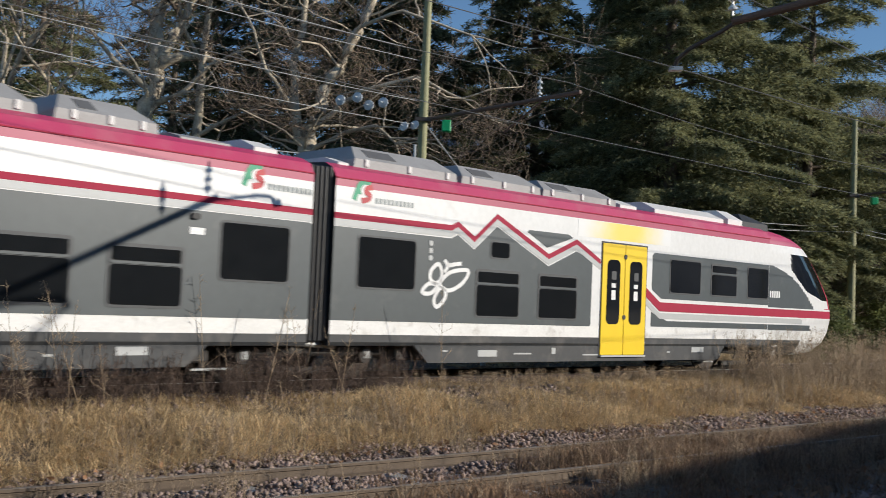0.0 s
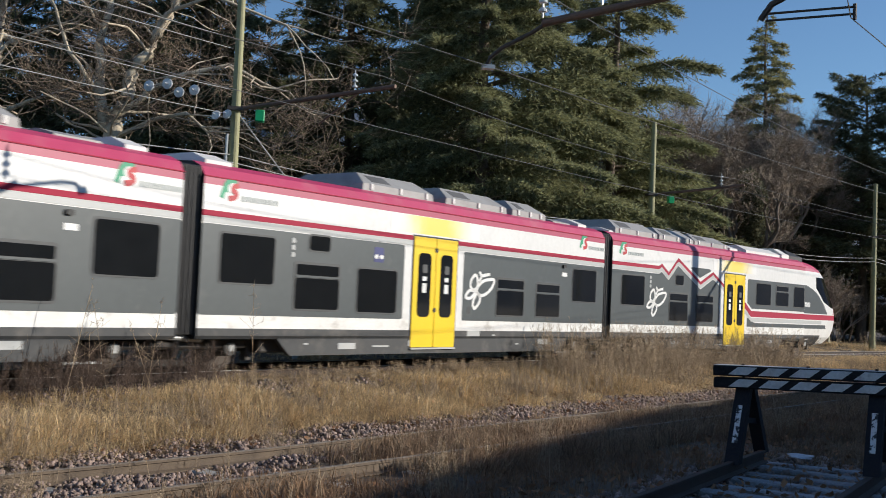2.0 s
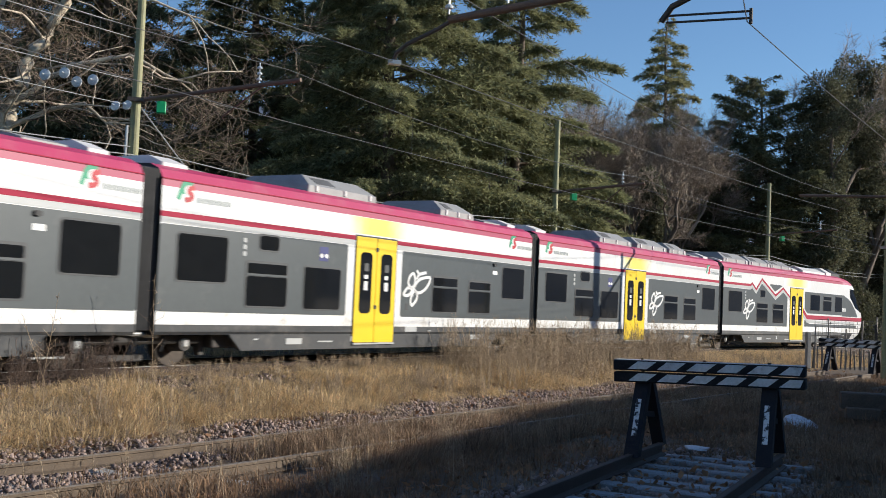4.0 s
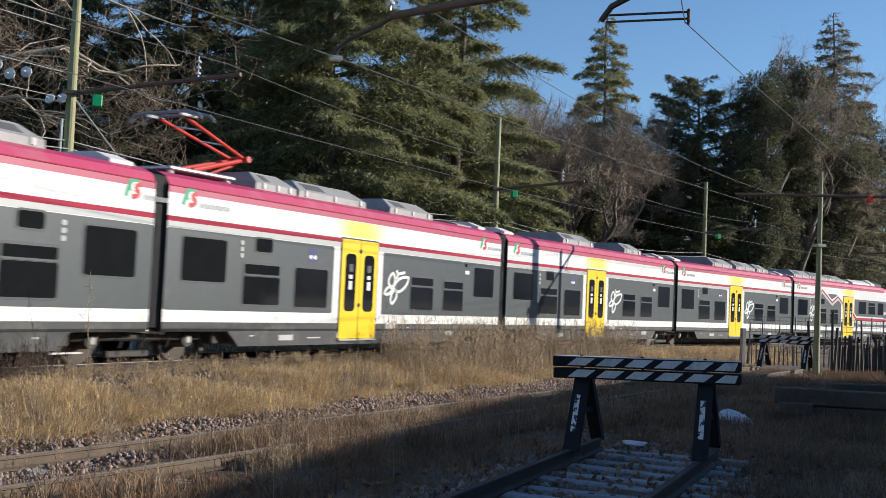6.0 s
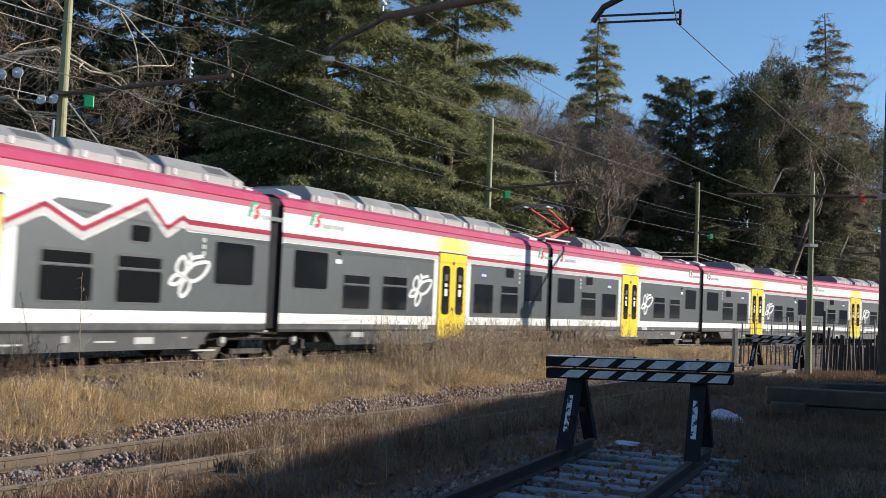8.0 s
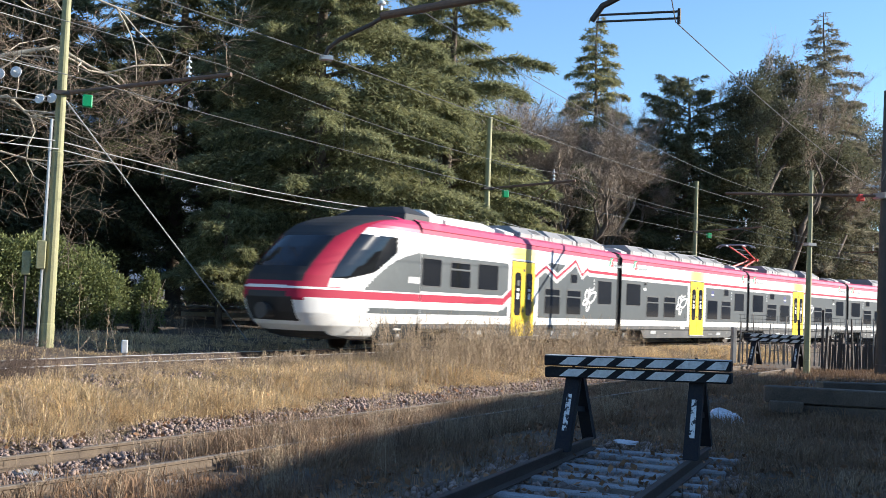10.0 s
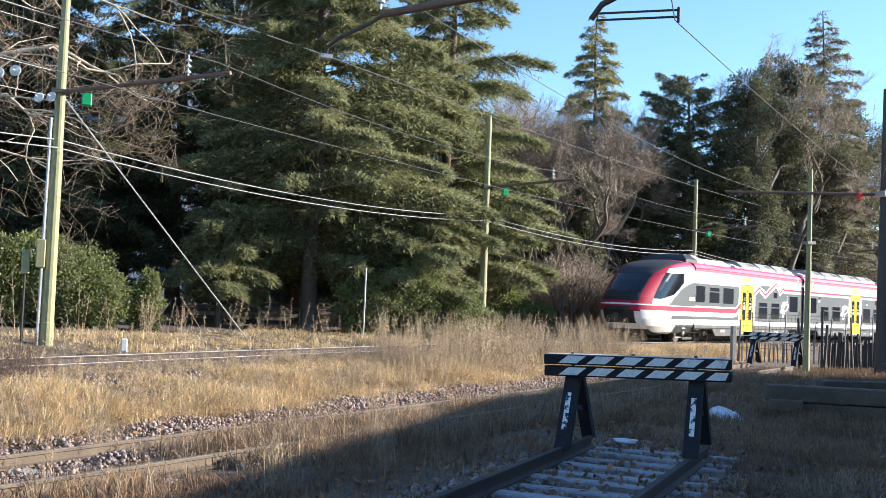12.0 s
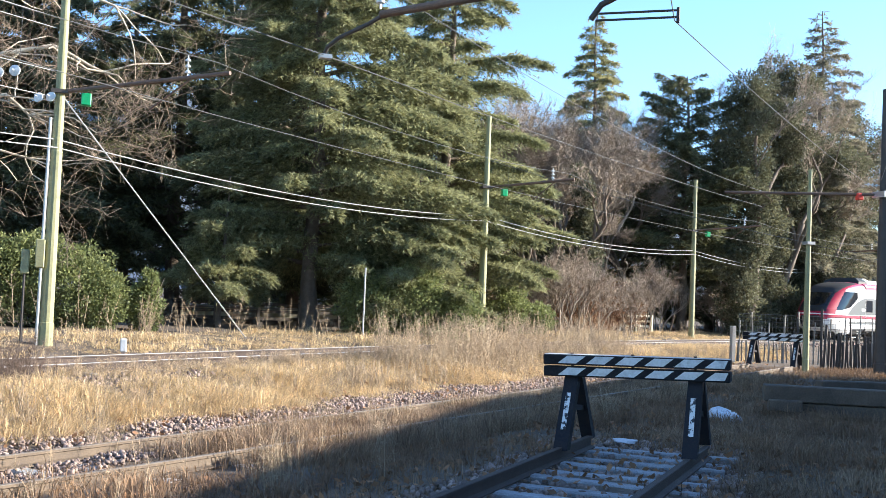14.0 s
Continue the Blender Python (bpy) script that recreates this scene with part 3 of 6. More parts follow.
def cab(car):
    zs = np.concatenate([np.arange(0.36, 3.3, 0.018), np.linspace(3.3, 3.65, 24)])
    rc, hw = np.interp(zs, [a[0] for a in NOSE], [a[1] for a in NOSE]), np.interp(zs, [a[0] for a in NOSE], [a[2] for a in NOSE])
    rc = NOSE0 + (rc - NOSE0) * 1.55
    m = 190
    vs, fs, ix = [], [], []
    for z, r, h in zip(zs, rc, hw):
        for j in range(m + 1):
            t = math.pi * (j / m - 0.5)
            s, c = math.sin(t), math.cos(t)
            n = 3.5
            k = (abs(s) ** n + abs(c) ** n) ** (-1 / n)
            vs.append((NOSE0 + (r - NOSE0) * c * k, h * s * k, z))
    for i in range(len(zs) - 1):
        for j in range(m):
            q = [i * (m + 1) + j, i * (m + 1) + j + 1, (i + 1) * (m + 1) + j + 1, (i + 1) * (m + 1) + j]
            fs.append(tuple(q))
            ix.append(nose_colour(*[sum(vs[a][k] for a in q) / 4 for k in range(3)]))
    fs.append(tuple(range((len(zs) - 1) * (m + 1), len(zs) * (m + 1))))
    ix.append(4)
    c = obj("cab", vs, fs, [M_white, M_lowwhite, M_red, M_pink, M_roofred, M_dark, M_lightgrey, M_glass, M_seal, M_hood, M_skirt], car, ix, smooth=True, label="rounded driving cab with dark windscreen and red pillars")
    for k in (-1, 1):
        vs, fs = tube([(17.55, k * 1.02, 1.80), (17.93, k * 1.02, 1.80)], [0.10, 0.095], 12)
        obj("tail_light", vs, fs, M_lamp_red, c, label="glowing red tail light")
    vs, fs = tube([(18.3, 0, 1.02), (19.0, 0, 1.02)], [0.17, 0.2], 10)
    obj("coupler", vs, fs, M_bogie, c)
    part("wiper", box_bm(18.14, 18.24, 0.0, 0.5, 2.08, 2.11), M_seal, c)


def end_car():
    car = tagged(empty("cab_car"), "grey and white cab car with zigzag mountain stripe and yellow door", "train car", "cab cars of the train")
    body_shell(car, 0.23, NOSE0 + 0.02, (2.1, 12.2))
    cab(car)
    ridge = [(0.23, 2.765), (2.9, 2.765), (3.06, 2.84), (3.5, 2.60), (4.09, 3.07), (5.61, 2.41), (6.47, 2.76), (7.27, 2.40)]
    low = [(8.92, 1.88), (9.45, 1.58), (NOSE0, 1.57)]
    for side in (-1, 1):
        panel = [(0.23, 1.012), (6.98, 1.012), (7.0, 1.05), (7.0, 2.35)] + [(x, z - 0.24) for x, z in reversed(ridge[1:-1])] + [(0.23, 2.54)]
        side_plate("grey_panel", panel, side, 0.004, M_dark, car)
        side_plate("grey_panel", [(4.95, 2.80), (5.55, 2.53), (6.35, 2.78), (6.2, 2.84), (5.0, 2.84)], side, 0.0035, M_dark, car)
        side_plate("grey_stripe", ribbon([(x, z - 0.10) for x, z in ridge], 0.115), side, 0.006, M_lightgrey, car)
        side_plate("red_stripe", ribbon(ridge, 0.10), side, 0.008, M_red, car)
        side_plate("grey_panel", [(9.13, 1.85), (9.5, 1.66), (NOSE0, 1.65), (NOSE0, 2.66), (9.2, 2.66), (9.13, 2.6)], side, 0.004, M_dark, car)
        side_plate("red_stripe", ribbon(low, 0.20), side, 0.008, M_red, car)
        side_plate("grey_stripe", ribbon([(x, z - 0.235) for x, z in low], 0.13), side, 0.006, M_lightgrey, car)
        side_plate("grey_panel", [(9.13, 1.04), (NOSE0, 1.04), (NOSE0, 1.17), (9.75, 1.17), (9.13, 1.36)], side, 0.004, M_dark, car)
        window(car, side, 0.73, 2.07, 1.54, 2.44)
        butterfly(car, side, 2.16, 1.27)
        window(car, side, 3.56, 4.79, 1.12, 2.02, True)
        window(car, side, 5.31, 6.54, 1.12, 2.02, True)
        window(car, side, 3.92, 4.48, 2.22, 2.57)
        door(car, side, 7.32)
        window(car, side, 9.8, 11.08, 1.78, 2.58)
        window(car, side, 11.5, 12.68, 1.78, 2.56, True)
        window(car, side, 13.15, 14.18, 1.78, 2.58)
        side_plate("faded_panel", [(6.5, 2.84), (9.8, 2.84), (9.8, 3.19), (6.5, 3.19)], side, 0.003, M_fade, car, "yellow paint fading to white over the door")
        operator_mark(car, side, 0.62, 2.98)
        for k in range(5):
            xx = 14.28 + 0.11 * k
            side_plate("lettering_bar", [(xx, 1.85), (xx + 0.07, 1.85), (xx + 0.07, 2.02), (xx, 2.02)], side, 0.002, M_logowhite, car, base=HALF - 0.03)
        common_side(car, side)
    pod(car, 0.5, 0.72, 3.74, M_podwhite, False, 0.02)
    for a, b, z in ((0.82, 3.3, 4.0), (3.4, 5.66, 3.98), (5.72, 8.15, 3.95)):
        pod(car, a, b, z, M_pod)
    pod(car, 8.3, 8.9, 3.80, M_podwhite, False, 0.05)
    pod(car, 9.6, 12.5, 3.86, M_podwhite, False, 0.05)
    pod(car, 12.7, 13.4, 3.95, M_podwhite, False, 0.1)
    pod(car, 13.35, 14.65, 3.95, M_hood, False, 0.5)
    return car


def bogie():
    b = tagged(empty("bogie"), "dark steel two-axle bogie with dusty wheels", "bogie", "bogies of the train")
    for k in (-1, 1):
        part("side_frame", box_bm(-1.7, 1.7, *sorted((k * 0.95, k * 1.12)), 0.42, 0.60, 0.04), M_bogie, b)
        for x in (-1.25, 1.25):
            vs, fs = tube([(x, k * 0.68, 0.43), (x, k * 0.72, 0.43), (x, k * 0.73, 0.43), (x, k * 0.82, 0.43)], [0.46, 0.46, 0.43, 0.43], 24)
            w = obj("wheel", vs, fs, M_wheel, b)
            vs, fs = tube([(x, k * 0.82, 0.43), (x, k * 1.16, 0.43)], [0.16, 0.14], 12)
            obj("axle_box", vs, fs, M_bogie, w)
        for x in (-0.35, 0.35):
            vs, fs = tube([(x, k * 1.05, 0.5), (x, k * 1.05, 0.82)], 0.12, 10)
            obj("spring", vs, fs, M_bogie, b)
        vs, fs = tube([(-0.85, k * 1.2, 0.66), (0.5, k * 1.2, 0.58)], 0.05, 8)
        obj("damper", vs, fs, M_steel, b)
        for x in (-1.95, 1.75):
            part("sand_pipe", box_bm(x, x + 0.12, *sorted((k * 0.9, k * 1.05)), 0.2, 0.62), M_bogie, b)
        part("step", box_bm(-2.2, -1.5, *sorted((k * 1.1, k * 1.2)), 0.22, 0.25), M_steel, b)
        for x in (-1.32, 1.18):
            part("axle_cover", box_bm(x, x + 0.15, *sorted((k * 1.12, k * 1.19)), 0.36, 0.52, 0.02), M_lightgrey, b, "pale axle end cover")
        for x in (-1.62, 0.95):
            part("sand_box", box_bm(x, x + 0.34, *sorted((k * 1.16, k * 1.28)), 0.60, 0.74, 0.02), M_podwhite, b, "dusty white sand box")
        vs, fs = tube([(-0.25, k * 1.26, 0.70), (0.95, k * 1.26, 0.76)], 0.035, 8)
        obj("yaw_damper", vs, fs, M_steel, b)
        for x in (-0.6, -0.05, 0.62):
            vs, fs = tube([(x, k * 1.18, 0.30), (x + 0.06, k * 1.2, 0.48), (x - 0.04, k * 1.2, 0.74)], 0.022, 6)
            obj("hose", vs, fs, M_seal, b)
        part("magnetic_brake", box_bm(-0.55, 0.55, *sorted((k * 0.70, k * 0.84)), 0.10, 0.22, 0.02), M_bogie, b)
    part("cross_beam", box_bm(-0.4, 0.4, -1.0, 1.0, 0.4, 0.66, 0.04), M_bogie, b)
    return b


def pantograph(car):
    base = part("pantograph", box_bm(1.0, 2.95, -0.7, 0.7, 3.74, 3.82, 0.02), M_steel, car, "raised red single-arm pantograph")
    for x in (1.1, 2.8):
        for y in (-0.6, 0.6):
            vs, fs = tube([(x, y, 3.58), (x, y, 3.64), (x, y, 3.66), (x, y, 3.70), (x, y, 3.72), (x, y, 3.78)], [0.08, 0.08, 0.05, 0.08, 0.05, 0.05], 8)
            obj("insulator", vs, fs, M_podwhite, base)
    for y in (-0.16, 0.16):
        vs, fs = tube([(2.05, y * 2, 3.86), (3.82, y, 4.31)], [0.055, 0.045], 8)
        obj("lower_arm", vs, fs, M_panto, base)
    vs, fs = tube([(2.75, 0.0, 3.84), (3.74, 0.0, 4.20)], 0.03, 8)
    obj("coupling_rod", vs, fs, M_panto, base)
    for y in (-0.3, 0.3):
        vs, fs = tube([(3.85, y * 0.6, 4.33), (1.72, y * 1.2, 4.90)], 0.038, 8)
        obj("upper_arm", vs, fs, M_panto, base)
    for q in (0.35, 0.7):
        x, z, y = 3.85 - 2.13 * q, 4.33 + 0.57 * q, 0.18 + 0.18 * q
        vs, fs = tube([(x, -y, z), (x - 0.25, y, z + 0.07)], 0.018, 6)
        obj("brace", vs, fs, M_podwhite, base)
    vs, fs = tube([(3.85, -0.3, 4.33), (3.85, 0.3, 4.33)], 0.075, 10)
    obj("knee", vs, fs, M_panto, base)
    for x in (1.5, 1.88):
        vs, fs = tube([(x, -0.98, 4.82), (x, -0.85, 4.92), (x, -0.62, 4.98), (x, 0.62, 4.98), (x, 0.85, 4.92), (x, 0.98, 4.82)], 0.035, 6)
        obj("collector_strip", vs, fs, M_steel, base)
    for y in (-0.45, 0.45):
        vs, fs = tube([(1.46, y, 4.93), (1.92, y, 4.93)], 0.03, 6)
        obj("head_link", vs, fs, M_podwhite, base)


first = end_car()
last = copy_thing(first, Matrix())
mid = mid_car()
cars = [first, mid] + [copy_thing(mid, Matrix()) for _ in range(3)] + [last]
for c in (cars[0], cars[1], cars[2], cars[3], cars[5]):
    gangway(c, 0.0)
pantograph(cars[3])
ROOFS = (((4.6, 7.0), (7.45, 9.97), (10.2, 11.8)), ((4.6, 7.1), (9.9, 11.6)), ((3.1, 4.56), (4.62, 7.4), (8.5, 10.75)), ((2.6, 5.3), (5.4, 8.1), (8.2, 10.86), (10.92, 13.1)))
for c, units in zip(cars[1:5], ROOFS):
    for a, b in units:
        pod(c, a, b, 3.99, M_pod)
    if units[-1][1] < 12:
        pod(c, 12.17, 13.05, 3.72, M_pod, False, 0.04)
    pod(c, 13.5, 13.95, 3.80, M_podwhite, False, 0.04)
    if units[0][0] > 3.5 or len(units) == 4:
        pod(c, 0.5, 1.1, 3.80, M_podwhite, False, 0.04)
bg = bogie()
bogies = [bg] + [copy_thing(bg, Matrix()) for _ in range(6)]

# ---- way of the first joint along the line, over time
WAY_T = [0, 0.5, 1.5, 2.5, 3, 5.5, 6, 6.5, 8, 10.5, 11, 11.5, 12.5, 13, 13.5, 14]
WAY_S = [-2.85, 1.03, 9.12, 17.12, 21.33, 41.44, 45.66, 49.97, 64.14, 90.37, 96.0, 101.55, 113.1, 119.35, 125.5, 131.7]
_poly = np.polyfit(WAY_T, WAY_S, 5)


def way(t):
    return float(np.polyval(_poly, t) + np.interp(t, WAY_T, np.array(WAY_S) - np.polyval(_poly, WAY_T)))


def at_line(s, turn=0):
    p = along(s, HALF)
    return pose(p.x, p.y, 0, 0, 0, heading(s) + turn)


def chord(s_rear, s_front, turn):
    """Pose of a car between two joints; its own x runs forward, or back when turned."""
    a, b = along(s_rear, HALF), along(s_front, HALF)
    h = math.degrees(math.atan2(b.y - a.y, b.x - a.x))
    o = b if turn else a
    return pose(o.x, o.y, 0, 0, 0, h + (180 if turn else 0))


def motions():
    ts = [0.5 * k for k in range(29)]
    rows = [[] for _ in cars]
    brows = [[] for _ in bogies]
    for t in ts:
        j = [way(t) - CAR * k for k in range(5)]
        rows[0].append((t, chord(j[0], j[0] + 13.5, False)))
        for k in range(1, 4):
            rows[k].append((t, chord(j[k], j[k - 1], False)))
        rows[4].append((t, chord(j[4], j[3], True)))
        rows[5].append((t, chord(j[4] - 13.5, j[4], True)))
        for k, s in enumerate(j + [j[0] + 13.6, j[4] - 13.6]):
            brows[k].append((t, at_line(s)))
    for ob, r in list(zip(cars, rows)) + list(zip(bogies, brows)):
        walk(ob, r)


# ---------------------------------------------------------------- fast meshes for growing things
def fast(name, V, F, material, parent=None):
    V, F = np.asarray(V, np.float32), np.asarray(F, np.int32)
    me = bpy.data.meshes.new(name)
    me.vertices.add(len(V))
    me.vertices.foreach_set("co", V.ravel())
    me.loops.add(F.size)
    me.loops.foreach_set("vertex_index", F.ravel())
    me.polygons.add(len(F))
    me.polygons.foreach_set("loop_start", np.arange(0, F.size, F.shape[1], dtype=np.int32))
    me.materials.append(material)
    me.update(calc_edges=True)
    ob = new(name, me)
    if parent is not None:
        ob.parent = parent
    return ob


def unit(v):
    return v / np.maximum(np.linalg.norm(v, axis=-1, keepdims=True), 1e-9)


def tufts(P, D, L, W, rng, quad=False):
    """Small pointed leaves from P along D."""
    n = len(P)
    side = unit(np.cross(D, rng.normal(size=(n, 3))))
    L, W = np.asarray(L)[:, None], np.asarray(W)[:, None]
    if quad:
        V = np.stack([P, P + D * L * 0.45 + side * W / 2, P + D * L, P + D * L * 0.45 - side * W / 2], 1).reshape(-1, 3)
        return V, np.arange(4 * n).reshape(n, 4)
    V = np.stack([P + side * W * 0.5, P + D * L, P - side * W * 0.5], 1).reshape(-1, 3)
    return V, np.arange(3 * n).reshape(n, 3)


def sticks(A, B, ra, rb):
    """Three-sided prisms from A to B."""
    n = len(A)
    d = unit(B - A)
    a = unit(np.cross(d, np.where(np.abs(d[:, 2:]) < 0.9, [[0, 0, 1.0]], [[1.0, 0, 0]])))
    b = np.cross(d, a)
    rings = []
    for P, r in ((A, np.asarray(ra)), (B, np.asarray(rb))):
        for k in range(3):
            t = 2 * math.pi * k / 3
            rings.append(P + (a * math.cos(t) + b * math.sin(t)) * r[:, None])
    V = np.stack(rings, 1).reshape(-1, 3)
    base = (np.arange(n) * 6)[:, None]
    F = np.concatenate([base + np.array([[k, (k + 1) % 3, 3 + (k + 1) % 3, 3 + k]]) for k in range(3)])
    return V, F


def leafmat(name, a, b, rand=0.45, rough=0.6, soft=0.36):
    m = mat(name, a, b, rough=rough, scale=0.5, fine=5, rand=rand, island=True, spec=0.25)
    n, l = m.node_tree.nodes, m.node_tree.links
    p, out = n["Principled BSDF"], n["Material Output"]
    tr, mx = n.new("ShaderNodeBsdfTranslucent"), n.new("ShaderNodeMixShader")
    mx.inputs[0].default_value = soft
    l.new(p.inputs["Base Color"].links[0].from_socket, tr.inputs["Color"])
    l.new(p.outputs[0], mx.inputs[1])
    l.new(tr.outputs[0], mx.inputs[2])
    l.new(mx.outputs[0], out.inputs["Surface"])
    return m


M_cedar = leafmat("cedar_needles", (0.325, 0.325, 0.165), (0.165, 0.175, 0.092), soft=0.46)
M_spruce = leafmat("dark_conifer_needles", (0.175, 0.18, 0.092), (0.09, 0.098, 0.055), soft=0.4)
M_goldconifer = leafmat("yellow_green_needles", (0.36, 0.32, 0.15), (0.16, 0.18, 0.10), soft=0.5)
M_greyfir = leafmat("grey_green_needles", (0.30, 0.27, 0.19), (0.15, 0.145, 0.10), soft=0.45)
M_laurel = leafmat("laurel_leaves", (0.25, 0.275, 0.11), (0.13, 0.155, 0.065), rough=0.5, soft=0.42)
M_ivy = leafmat("ivy_leaves", (0.17, 0.165, 0.095), (0.09, 0.095, 0.06), rough=0.7)
M_grass = leafmat("dry_grass", (0.78, 0.60, 0.35), (0.50, 0.36, 0.20), 0.5, 0.8, 0.35)
# dead grass with its brown darkened to deepen the foreground shade
M_shadegrass = leafmat("dead_grass_shade_toned", (0.31, 0.20, 0.12), (0.16, 0.10, 0.064), 0.35, 0.85, 0.25)
M_weed = mat("dry_weed_stems", (0.42, 0.32, 0.21), (0.25, 0.185, 0.12), 0.85, rand=0.35, island=True)
M_paletuft = leafmat("pale_tussocks", (0.37, 0.26, 0.165), (0.18, 0.12, 0.08), 0.6, 0.85, 0.25)
M_litter = leafmat("dead_leaves", (0.34, 0.18, 0.09), (0.22, 0.12, 0.07), 0.5, 0.8, 0.2)
M_rustleaf = leafmat("dry_beech_leaves", (0.30, 0.17, 0.10), (0.17, 0.095, 0.06), 0.5, 0.8, 0.3)
M_bark = mat("conifer_bark", (0.19, 0.145, 0.11), (0.10, 0.078, 0.06), 0.9, scale=5, fine=35, bump=1.0)
M_palebark = mat("plane_tree_bark", (0.62, 0.53, 0.39), (0.40, 0.33, 0.24), 0.85, scale=3.5, fine=20, bump=0.5, dirt=(0.24, 0.20, 0.15), dirt_at=(0.55, 0.66), dirt_scale=2.6)
M_darktwig = mat("dark_twigs", (0.14, 0.095, 0.07), (0.07, 0.05, 0.04), 0.85, rand=0.35, island=True)
M_twig = mat("bare_twigs", (0.32, 0.255, 0.195), (0.20, 0.155, 0.115), 0.85, scale=1, fine=6, rand=0.3, island=True)
M_palebranch = mat("pale_branches", (0.24, 0.18, 0.125), (0.11, 0.083, 0.06), 0.85, scale=1, fine=8, rand=0.7, island=True)
# the blue is distance haze mixed into the slope's own colour
M_hazehill = mat("wooded_hillside_haze_blue", (0.13, 0.16, 0.20), (0.10, 0.125, 0.16), 0.95, scale=0.012, fine=0.12)


# ---------------------------------------------------------------- trees
def conifer(name, x, y, H, R, z0, seed, needles, label, count, droop=0.25, lean=0.0, gap=0.0, shape=0.8, tuft=0.3, bark=None, trunk_r=0.30, wood=True, lop=(0.0, 0.0)):
    """A layered conifer: trunk, limbs and a crown of many small sprays on drooping limbs."""
    rng = np.random.default_rng(seed)
    gz = float(ground_z(np.array([x]), np.array([y]))[0]) - 0.1
    t = tagged(empty(name, pose(x, y, gz)), label, "tree")
    zs = np.linspace(0, H, 14)
    tx, ty = lean * (zs / H) ** 2 + 0.08 * np.sin(zs * 0.7 + seed), 0.08 * np.sin(zs * 0.9 + seed * 2)
    vs, fs = tube([(a, b, c) for a, b, c in zip(tx, ty, zs)], [trunk_r * (1.25 if i == 0 else 1) * (1 - 0.93 * c / H) + 0.015 for i, c in enumerate(zs)], 12, False)
    # limbs
    nl = int((H - z0) * 6.5)
    hz = z0 + (H - z0) * (np.arange(nl) + rng.uniform(0, 1, nl)) / nl
    f = (hz - z0) / (H - z0)
    Lr = R * np.clip((1 - f) ** shape * np.minimum(1, 0.72 + f * 2.2), 0.03, 1) * rng.uniform(0.62, 1.12, nl)
    az = np.arange(nl) * 2.399 + rng.uniform(-0.5, 0.5, nl)
    if gap:
        keep = rng.uniform(size=nl) > gap * (0.5 + 0.5 * np.sin(hz * 2.1 + seed))
        hz, f, Lr, az = hz[keep], f[keep], Lr[keep], az[keep]
        nl = len(hz)
    Lr = Lr * (1 + lop[0] * np.cos(az) + lop[1] * np.sin(az))
    rise = rng.uniform(0.02, 0.28, nl) + 0.35 * f
    def on_limb(i, q):
        """Place on limb i at part q of its length."""
        r = Lr[i] * q
        z = hz[i] + rise[i] * r - droop * (rise[i] + 0.5) * r * q
        bx, by = np.interp(hz[i], zs, tx), np.interp(hz[i], zs, ty)
        w = az[i] + 0.12 * np.sin(q * 3 + i)
        return np.stack([bx + np.cos(w) * r, by + np.sin(w) * r, z], -1)
    ids = np.arange(nl)
    if wood:
        A, B, ra, rb = [], [], [], []
        for k in range(4):
            A.append(on_limb(ids, np.full(nl, k / 4)))
            B.append(on_limb(ids, np.full(nl, (k + 1) / 4)))
            ra.append(0.012 + 0.017 * Lr * (1 - k / 4))
            rb.append(0.012 + 0.017 * Lr * (1 - (k + 1) / 4))
        V, F = sticks(np.concatenate(A), np.concatenate(B), np.concatenate(ra), np.concatenate(rb))
        F = np.concatenate([np.array(fs), F + len(vs)])
        V = np.concatenate([np.array([tuple(v) for v in vs]), V])
        fast("trunk", V, F, bark or M_bark, t)
    # sprays: twigs either side of a limb, each with needle tufts
    wgt = Lr ** 1.6
    i = rng.choice(nl, count // 9, p=wgt / wgt.sum())
    q = rng.uniform(0.04, 1.0, len(i)) ** 0.8
    base = on_limb(i, q)
    tipw = az[i] + rng.choice([-1, 1], len(i)) * rng.uniform(0.25, 1.15, len(i))
    ln = (0.25 + 0.34 * Lr[i] * (1.06 - q)) * rng.uniform(0.6, 1.3, len(i))
    d = np.stack([np.cos(tipw), np.sin(tipw), rng.uniform(-0.6, 0.2, len(i))], -1)
    j = np.repeat(np.arange(len(i)), 9)
    u = rng.uniform(0, 1, len(j))
    P = base[j] + d[j] * (ln[j] * u)[:, None] + rng.normal(0, 0.035, (len(j), 3))
    P[:, 2] -= 0.22 * ln[j] * u * u
    D = unit(d[j] + rng.normal(0, 0.55, (len(j), 3)) + np.array([0, 0, -0.12]))
    V, F = tufts(P, D, rng.uniform(0.5, 1.2, len(j)) * tuft * 0.66, rng.uniform(0.12, 0.25, len(j)) * tuft * 0.7, rng)
    fast("crown", V, F, needles, t)
    return t


